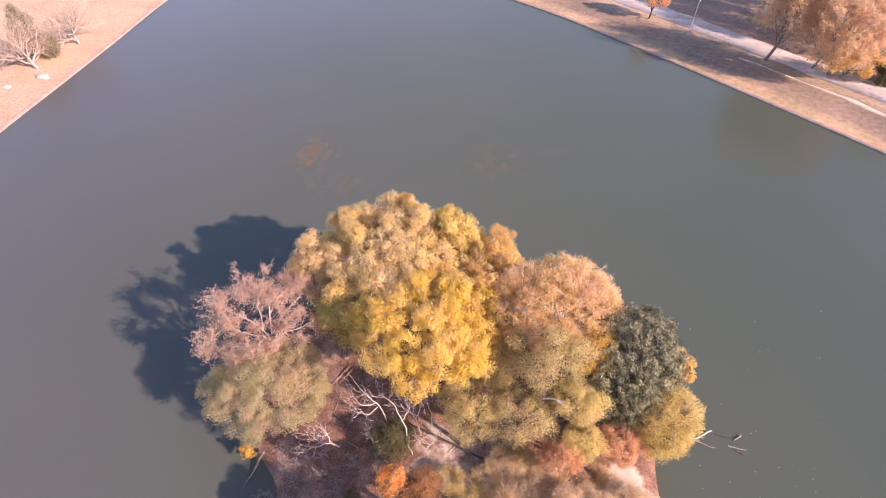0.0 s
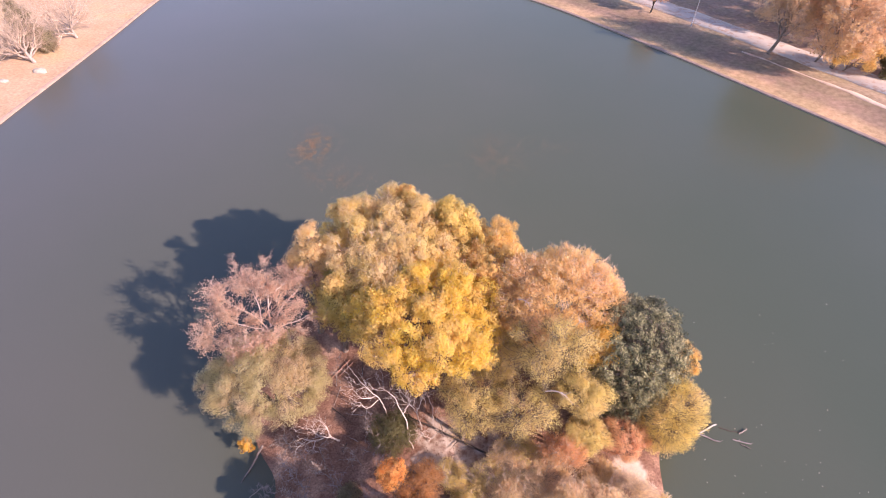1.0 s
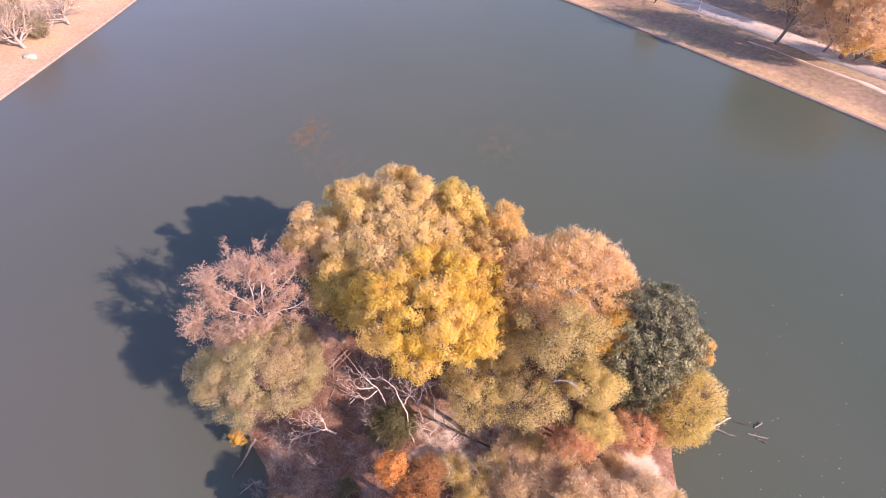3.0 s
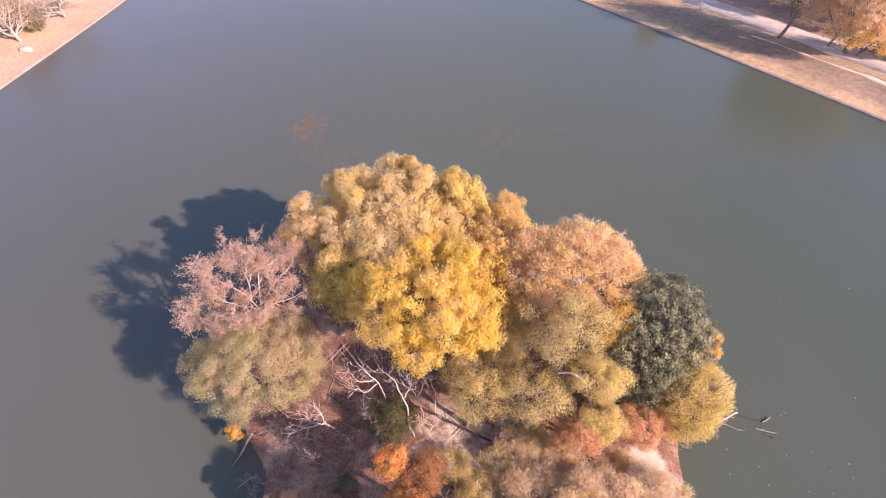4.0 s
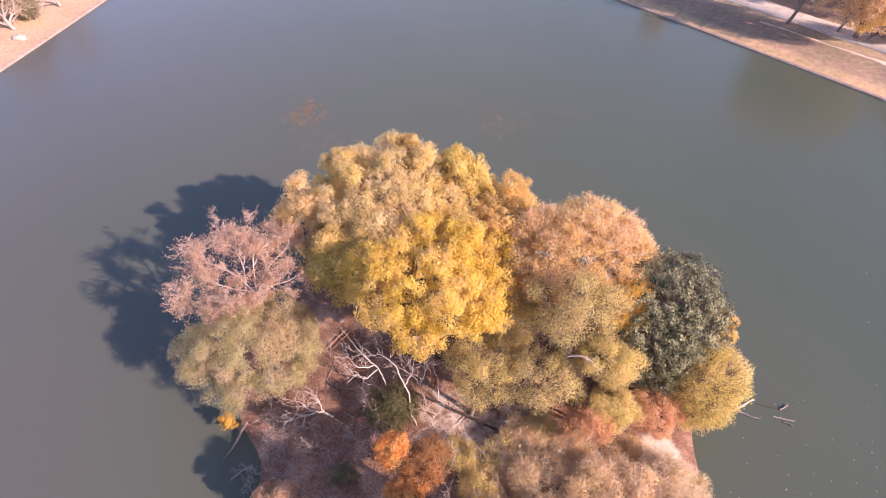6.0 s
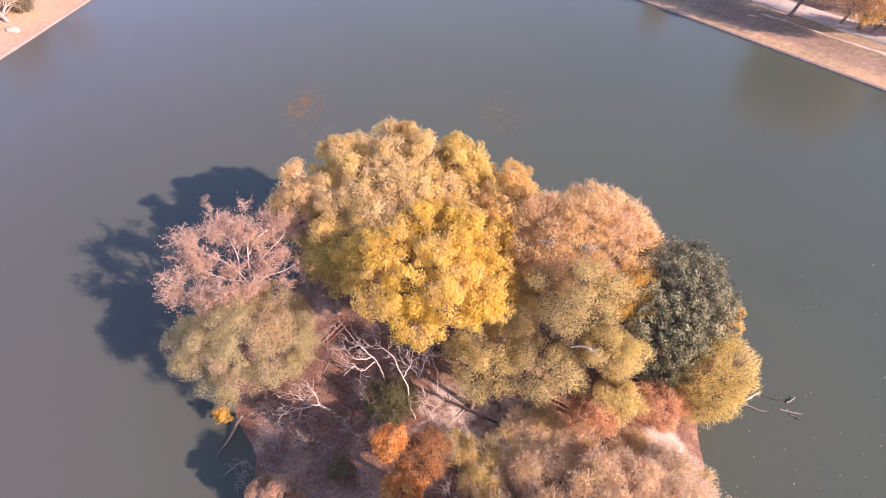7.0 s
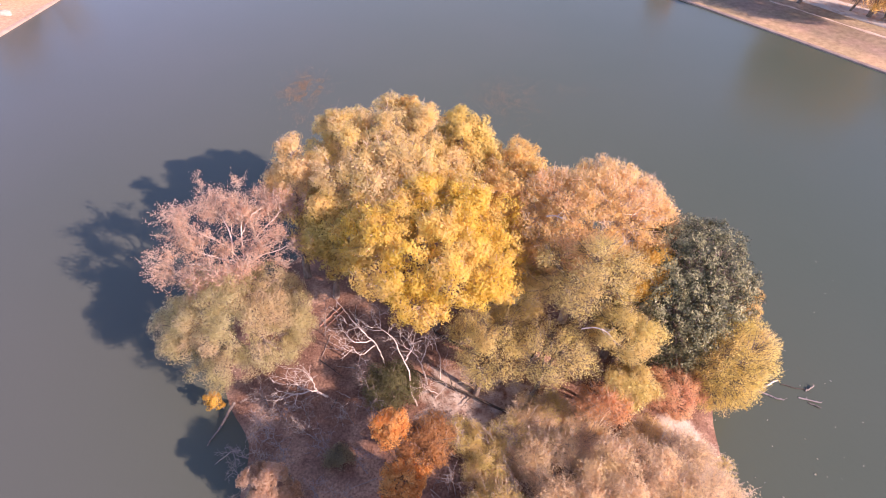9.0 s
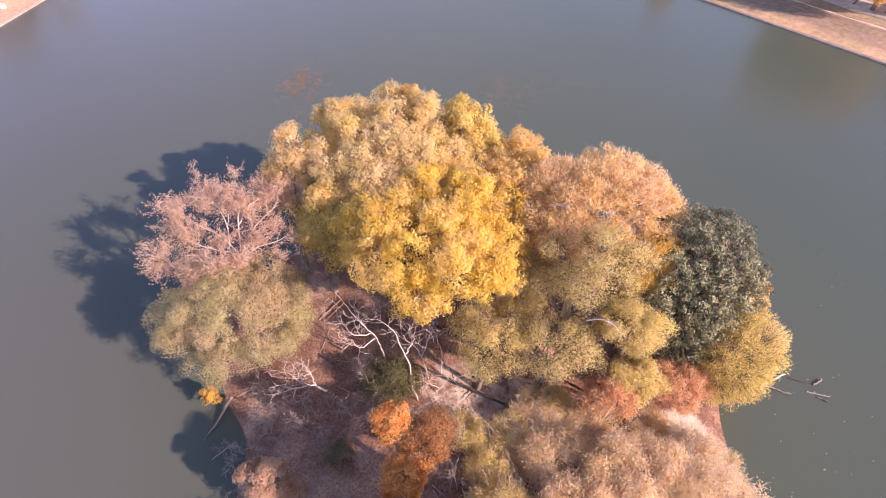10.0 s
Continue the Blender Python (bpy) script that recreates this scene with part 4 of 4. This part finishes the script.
for line, limbs, r0, seed in (
        ([(-1.4, 21.5, 0.7), (-1.9, 21.8, 3.0), (-2.2, 21.7, 4.5)], [[(-2.2, 21.7, 4.5), (-3.0, 21.6, 6.0), (-3.9, 22.0, 7.2)], [(-2.2, 21.7, 4.4), (-3.0, 20.8, 4.6), (-3.5, 21.0, 5.1)], [(-2.4, 21.7, 4.9), (-3.3, 21.2, 5.3), (-4.1, 21.6, 5.8)]], 0.058, 42),
        ([(0.5, 19.6, 0.7), (0.1, 19.9, 2.0), (-0.1, 20.5, 3.6), (-0.6, 20.7, 5.0)], [[(-0.6, 20.7, 5.0), (-1.0, 20.9, 6.2), (-1.8, 21.1, 7.0)], [(-0.3, 20.6, 4.4), (0.1, 21.0, 5.0), (0.2, 21.6, 5.6)]], 0.055, 44),
        ([(1.1, 21.2, 0.7), (0.8, 21.5, 2.0), (0.6, 21.6, 2.8)], [[(0.6, 21.6, 2.8), (0.2, 21.7, 3.6), (-0.6, 21.6, 4.6)], [(0.6, 21.6, 2.8), (0.9, 22.0, 3.6), (1.2, 22.4, 4.2)]], 0.045, 45),
        ([(1.9, 21.4, 0.7), (1.9, 21.9, 1.8), (1.8, 22.2, 2.8)], [[(1.8, 22.2, 2.8), (1.4, 22.5, 3.9), (0.8, 22.8, 5.0)]], 0.04, 40),
        ([(1.6, 20.2, 0.7), (1.7, 20.3, 1.0), (1.9, 20.3, 1.3)], [[(1.9, 20.3, 1.3), (2.3, 20.5, 1.9), (2.3, 20.9, 2.6)], [(1.8, 20.3, 1.2), (1.2, 20.2, 1.8), (0.8, 20.2, 2.2)]], 0.04, 41)):
    limbed_tree("dead_tree", line, limbs, BARK_DEAD, BARE, SPARSE, r0=r0, limb_r=0.75, seed=seed, group="dead pale trees", wiggle=0.17, up=0.0)
limbed_tree("dead_tree", [on_isle(-5.3, 20.1), (-5.7, 20.0, 1.3), (-5.9, 19.8, 1.9)], [[(-5.9, 19.8, 1.9), (-6.3, 19.5, 2.5), (-7.2, 19.6, 3.5)], [(-5.9, 19.8, 1.9), (-6.0, 19.9, 2.9), (-6.5, 20.2, 3.6)], [(-6.2, 19.6, 2.3), (-6.9, 19.1, 2.6), (-7.4, 19.0, 2.9)]],
            BARK_DEAD, "small dead tree with white forked branches on shaded litter", [(6, 0.9, 50, 0.25), (4, 0.5, 45, 0.3), (2, 0.3, 42, 0.2)], r0=0.075, limb_r=0.7, seed=46, group="dead pale trees", wiggle=0.17, up=0.0)
DULL = "dull leafless sapling with grey twigs on shaded litter"
for x, y, lx, ly, tall, seed in ((-2.1, 19.4, -0.6, 0.5, 2.4, 103), (-2.0, 17.6, -0.3, 0.5, 2.2, 104), (-5.5, 17.1, -0.9, 0.2, 1.6, 105), (-2.2, 15.2, -0.5, 0.2, 1.4, 106), (-6.4, 25.0, 0.3, 0.4, 3.0, 107), (-7.4, 16.4, -0.4, 0.2, 1.5, 108),
                                 (-3.4, 18.2, -0.5, 0.2, 1.8, 109), (-6.6, 15.0, -0.4, 0.1, 1.6, 110), (-3.0, 13.2, -0.3, 0.2, 1.8, 111), (-4.6, 13.6, -0.5, 0.3, 1.6, 112), (-5.0, 11.6, -0.3, 0.2, 1.8, 113), (-7.6, 18.4, -0.4, 0.2, 1.2, 114), (3.4, 16.2, -0.4, 0.4, 2.0, 115), (3.0, 14.2, -0.4, 0.2, 2.0, 116), (-9.6, 16.2, -0.6, -0.2, 1.1, 126), (-9.0, 14.6, -0.5, 0.0, 1.3, 127), (-8.6, 17.4, -0.4, 0.3, 1.3, 128), (-8.2, 15.4, -0.2, 0.3, 1.5, 129), (-7.0, 14.0, -0.3, 0.2, 1.6, 130), (-6.2, 18.4, -0.3, 0.3, 1.4, 131), (-4.4, 16.2, -0.4, 0.2, 1.6, 132), (-9.0, 19.4, -0.4, 0.2, 1.2, 133)):
    z = isle_z(x, y)
    limbed_tree("bare_sapling", [(x, y, z), (x + lx * 0.5, y + ly * 0.4, z + tall * 0.5), (x + lx, y + ly, z + tall)], [], BARK_BANK if seed % 2 else BARK_GREY, DULL, [(7, 0.8, 55, 0.2), (4, 0.45, 45, 0.2), (3, 0.25, 42, 0.2)], r0=0.035, seed=seed, group="bare saplings", wiggle=0.3, up=0.02)

for x, y, seed in ((7.2, 16.0, 150), (9.0, 14.6, 151), (11.0, 15.4, 152), (13.0, 14.2, 153), (14.6, 15.6, 154), (10.4, 12.6, 155), (12.4, 12.4, 156), (6.6, 13.4, 157), (8.4, 12.6, 158), (15.4, 13.4, 159), (5.6, 16.8, 160), (9.4, 16.6, 161)):
    bare_tree("bare_shrub", on_isle(x, y), (-0.1, 0.1, 1), 0.5, BARK_BANK, "leafless brown shrub with fine upright twigs in the thicket", [(8, 2.0, 45, 0.1), (4, 0.9, 32, 0.3), (3, 0.5, 30, 0.3)], r0=0.032, seed=seed, category="shrub", group="bare shrubs", up=0.08, wiggle=0.14)

# fallen trunks and drifting branches
log_thing("fallen_tree", [on_isle(6.2, 19.3, 0.25), on_isle(3.0, 20.8, 0.3), on_isle(-0.1, 22.1, 0.5)], (0.09, 0.05), BARK_DARK, "long dark fallen trunk lying on leaf litter", "fallen tree", seed=51, stubs=5)
log_thing("fallen_tree", [on_isle(6.0, 22.8, 0.2), on_isle(1.4, 25.4, 0.3)], (0.13, 0.07), BARK_DARK, "dark fallen trunk under the yellow oak", "fallen tree", seed=50, stubs=3)
for x, y, x2, y2, seed in ((-6.9, 25.7, -5.6, 27.5, 124), (-6.5, 25.6, -5.3, 27.2, 125)):
    log_thing("fallen_tree", [on_isle(x, y, 0.1), on_isle(x2, y2, 0.14)], (0.055, 0.035), BARK_RED, "reddish bare log lying on leaf litter", "fallen tree", seed=seed, group="reddish logs")
log_thing("leaning_tree", [on_isle(-11.3, 19.6, 0.4), (-11.7, 18.4, 0.25), (-12.3, 16.9, -0.03)], (0.12, 0.04), BARK_DAMP, "weathered grey fallen trunk leaning from the bank into the water", "fallen tree", seed=53)
log_thing("driftwood", [on_isle(-10.2, 16.7, 0.2), (-10.7, 16.5, 0.15), (-11.4, 15.8, 0.02)], (0.05, 0.025), BARK_BANK, "pale forked branch lying at the water's edge", "branch", seed=54, stubs=3)
DRIFT = "weathered pale branch floating in the lake"
for line, r, bark, seed, stubs in (
        ([(23.7, 22.2, 0.02), (24.5, 22.5, 0.08), (25.4, 22.9, 0.16)], (0.07, 0.06), BARK_DEAD, 55, 0),
        ([(23.6, 22.1, 0.02), (24.5, 21.7, 0.05), (25.2, 21.4, 0.12)], (0.06, 0.05), BARK_GREY, 56, 3),
        ([(25.6, 22.7, 0.01), (26.5, 22.4, 0.04), (27.2, 22.3, 0.06)], (0.045, 0.03), BARK_DARK, 57, 2),
        ([(27.1, 22.2, 0.02), (27.5, 22.4, 0.09), (27.8, 22.6, 0.15)], (0.05, 0.04), BARK_BANK, 59, 2),
        ([(26.4, 21.7, 0.01), (27.0, 21.5, 0.05), (27.7, 21.3, 0.10)], (0.055, 0.045), BARK_GREY, 58, 3),
        ([(26.9, 21.3, 0.01), (27.2, 21.1, 0.05), (27.5, 20.9, 0.10)], (0.045, 0.03), BARK_DAMP, 60, 1)):
    log_thing("driftwood", line, r, bark, DRIFT, "branch", seed=seed, group="driftwood in the lake", stubs=stubs)

# ---- banks: trees, lamp, rock ----
far_oak = T("oak_tree", (68.4, 90.6, 0.9), (66.2, 87.4, 9.8), (6.6, 6.0, 7.0), LEAF_RUST, BARK, "tall spreading oak with rust-brown leaves beside the road", big=54, big_r=0.22, sprays=22, spray_r=0.5, leaves=15000, size=0.27, seed=61, group="oaks along the bank", rough=0.34, low=-0.85, twigs=2, fine_bark=BARK_TAN)
for x, y, turn, sc in ((85, 98, 70, 1.1), (67, 110, 150, 1.1), (81, 110, 220, 1.2), (76, 104, 300, 1.1), (93, 104, 30, 1.15)):
    copy_thing(far_oak, pose(x, y, 0.9, 0, 0, turn) @ Matrix.Diagonal((sc, sc, sc, 1)))
bare_tree("oak_tree", (59.2, 95.4, 0.9), (0.2, -0.40, 1), 10.5, BARK, "tall thin oak with a few reddish-brown leaves on the grass bank", [(19, 5.6, 58, 0.2), (7, 3.2, 42, 0.3), (6, 1.7, 42, 0.2), (5, 1.0, 40, 0.2)], r0=0.3, seed=78, fine_bark=BARK_TAN, leaf=LEAF_RUST, leaves=26000, size=0.24)
bare_tree("oak_tree", (66.4, 92.6, 0.9), (-0.05, -0.4, 1), 10.5, BARK, "tall oak with thin rusty leaves over the road", [(16, 5.2, 55, 0.25), (7, 3.0, 42, 0.3), (6, 1.4, 42, 0.2), (5, 0.9, 40, 0.2)], r0=0.2, seed=79, fine_bark=BARK_TAN, leaf=LEAF_RUST, leaves=14000, size=0.24)
T("oak_tree", (69.4, 89.4, 0.9), (70.2, 88.6, 4.4), (4.4, 3.4, 3.0), LEAF_GOLD, BARK, "smaller oak with yellow-orange leaves by the road", big=24, big_r=0.28, sprays=20, spray_r=0.5, leaves=11000, size=0.24, seed=62, rough=0.3)
T("maple_tree", (42.6, 113.0, 0.9), (43.4, 113.5, 5.6), (2.9, 2.8, 3.2), LEAF_RED, BARK_DARK, "small reddish-brown maple beside the road", big=12, sprays=12, spray_r=0.5, leaves=7000, size=0.26, seed=63)
T("holly_shrub", (77.0, 87.6, 0.8), (77.0, 87.6, 3.2), (3.0, 2.6, 2.8), LEAF_DARK, BARK, "dark green holly at the roadside", "shrub", big=14, sprays=14, spray_r=0.6, leaves=9000, size=0.3, seed=64, low=-0.7, stems=4)
BANKTREE = [(11, 4.8, 55, 0.3), (6, 2.6, 45, 0.25), (5, 1.5, 45, 0.2), (4, 0.9, 42, 0.2)]
bare_tree("bare_tree", (-64.3, 82.3, 0.85), (-0.35, 0.1, 1), 1.8, BARK_BANK, "leafless pale tree with low spreading limbs on the sandy bank", BANKTREE, r0=0.34, seed=65, fine_bark=BARK_PINK, group="bare trees on the bank")
bare_tree("bare_tree", (-66.0, 83.0, 0.85), (-0.5, 0.2, 1), 1.8, BARK_BANK, "leafless pinkish tree with low spreading limbs on the sandy bank", BANKTREE, r0=0.28, seed=69, fine_bark=BARK_PINK, group="bare trees on the bank")
bare_tree("bare_tree", (-62.6, 92.2, 0.85), (-0.25, 0.15, 1), 1.8, BARK_BANK, "leafless pinkish tree with a dense rounded crown on the sandy bank", BANKTREE, r0=0.28, seed=66, fine_bark=BARK_PINK, group="bare trees on the bank")
T("cedar_tree", (-66.8, 86.8, 0.8), (-67.0, 87.0, 4.6), (2.0, 1.9, 4.2), LEAF_CEDAR, BARK, "narrow dark green cedar behind the bare trees", big=16, sprays=14, spray_r=0.5, leaves=5000, size=0.26, aspect=0.4, spike=0.4, seed=67, low=-0.85)
T("cedar_tree", (-63.4, 86.4, 0.8), (-64.0, 86.6, 2.4), (1.5, 1.6, 2.2), LEAF_CEDAR, BARK, "rounded grey-green cedar behind the bare trees", big=12, sprays=12, spray_r=0.5, leaves=3000, size=0.26, aspect=0.4, spike=0.3, seed=68, low=-0.8)


def street_lamp(place, turn, label):
    root = thing("street_lamp", place, label, "lamp post")
    root.rotation_euler = (0, 0, radians(turn))
    pole = np.array([[[0, 0, -0.2], [0, 0, 0.3], [0, 0, 0.32], [0, 0, 3], [0, 0, 6.0], [0, 0, 6.1]]])
    part_of("pole", mesh_of("pole", *tubes(pole, np.array([[0.14, 0.14, 0.085, 0.075, 0.06, 0.01]]), 10), METAL, True), root)
    t = np.linspace(0, 1, 8)
    arm = np.stack([1.5 * t, 0 * t, 5.7 + 0.75 * np.sin(t * 1.7)], 1)[None]
    part_of("arm", mesh_of("arm", *tubes(arm, np.full((1, 8), 0.045), 8), METAL, True), root)
    head = np.array([[[1.4, 0, 6.42], [1.5, 0, 6.44], [1.8, 0, 6.46], [2.1, 0, 6.44], [2.25, 0, 6.40]]])
    top = part_of("lamp_head", mesh_of("lamp_head", *tubes(head, np.array([[0.05, 0.13, 0.17, 0.13, 0.02]]), 10), METAL, True), root, "grey lamp head")
    glass = np.array([[[1.55, 0, 6.38], [1.6, 0, 6.36], [1.8, 0, 6.34], [2.0, 0, 6.36], [2.05, 0, 6.38]]])
    part_of("lens", mesh_of("lens", *tubes(glass, np.array([[0.02, 0.10, 0.14, 0.10, 0.02]]), 10), LENS, True), top, "pale glass lens")
    part_of("collar", mesh_of("collar", *tubes(np.array([[[0, 0, 0.3], [0, 0, 0.34], [0, 0, 0.42], [0, 0, 0.44]]]), np.array([[0.15, 0.16, 0.12, 0.09]]), 10), METAL, True), root)
    return root


street_lamp((49.1, 106.8, 0.85), 40, "grey street lamp on a curved arm beside the road")


def rock(place, size, label, seed):
    rng = np.random.default_rng(seed)
    bm = bmesh.new()
    bmesh.ops.create_icosphere(bm, subdivisions=3, radius=1)
    for v in bm.verts:
        v.co *= 1 + 0.22 * noise.noise(v.co * 1.3 + Vector((seed, 0, 0)))
        v.co = Vector((v.co.x * size[0], v.co.y * size[1], max(v.co.z, -0.4) * size[2]))
    me = bpy.data.meshes.new("rock")
    bm.to_mesh(me)
    bm.free()
    me.materials.append(ROCK)
    ob = new("rock", me)
    ob.location = place
    return tagged(ob, label, "rock")


rock((-65.5, 75.9, 0.55), (0.8, 0.6, 0.35), "small flat pale rock on the sandy bank", 7)
rock((-62.0, 79.6, 0.55), (1.1, 0.7, 0.5), "flat pale rock lying on the sandy bank", 3)

# ---- loose leaves and sticks ----
rng = np.random.default_rng(90)


def scatter(name, pts, size, mat, label, kind_of):
    n = len(pts)
    o = unit(np.array([0, 0, 1.0]) + 0.3 * rng.normal(size=(n, 3)))
    tagged(new(name, mesh_of(name, *leaf_cards(pts, o, size, 0.65, 0.0, rng), mat)), label, kind_of, kind="stuff")


pts = []
while len(pts) < 13000:
    x, y = rng.uniform(-14, 22), rng.uniform(10, 39)
    s = np.interp(math.atan2(y - ISLE_MID[1], x - ISLE_MID[0]), ISLE_ANG, ISLE_RAD)
    if math.hypot(x - ISLE_MID[0], y - ISLE_MID[1]) < s * 0.97:
        if math.hypot(x - 17.0, y - 18.4) > 1.7:
            pts.append((x, y, isle_z(x, y) + 0.04))
scatter("fallen_leaves", np.array(pts), 0.11, LEAF_LITTER, "brown and pinkish fallen leaves on the island", "leaves")


def raft(cx, cy, rx, ry, n):
    a = rng.normal(size=(n, 2)) * 0.5
    xy = np.array([cx, cy]) + a * [rx, ry]
    keep = bumps(xy, 1.1, 5.5) + 0.35 * rng.normal(size=n) > 0.0
    xy = xy[keep]
    return np.c_[xy, np.full(len(xy), 0.012)]


scatter("floating_leaves", np.concatenate([raft(-15.6, 62, 2.6, 4.2, 7500), raft(-11.5, 55.5, 4.0, 3.0, 2000), raft(9.0, 61.0, 5.0, 6.0, 3000), raft(16, 64, 8, 3, 700)]), 0.085, LEAF_RAFT, "loose rafts of orange leaves floating on the lake", "leaves")
scatter("floating_leaves", np.concatenate([raft(29, 15, 9, 8, 170), raft(34, 30, 12, 12, 40)]), 0.15, LEAF_PALE, "scattered pale leaves floating near the island", "leaves")

STICK = "thin fallen stick on the leaf litter"
for i in range(34):
    x, y = rng.uniform(-8, 11), rng.uniform(13.5, 27)
    if y > 22 and x > -2:
        y -= 7
    turn, ln = rng.uniform(0, 6.28), rng.uniform(0.8, 2.6)
    x2, y2 = x + ln * math.cos(turn), y + ln * math.sin(turn)
    log_thing("fallen_stick", [on_isle(x, y, 0.05), on_isle(x2, y2, 0.08)], (0.035, 0.015), BARK_BANK if i % 3 else BARK_DARK, STICK, "stick", sides=5, seed=100 + i, group="fallen sticks", stubs=2 if i % 2 else 0)
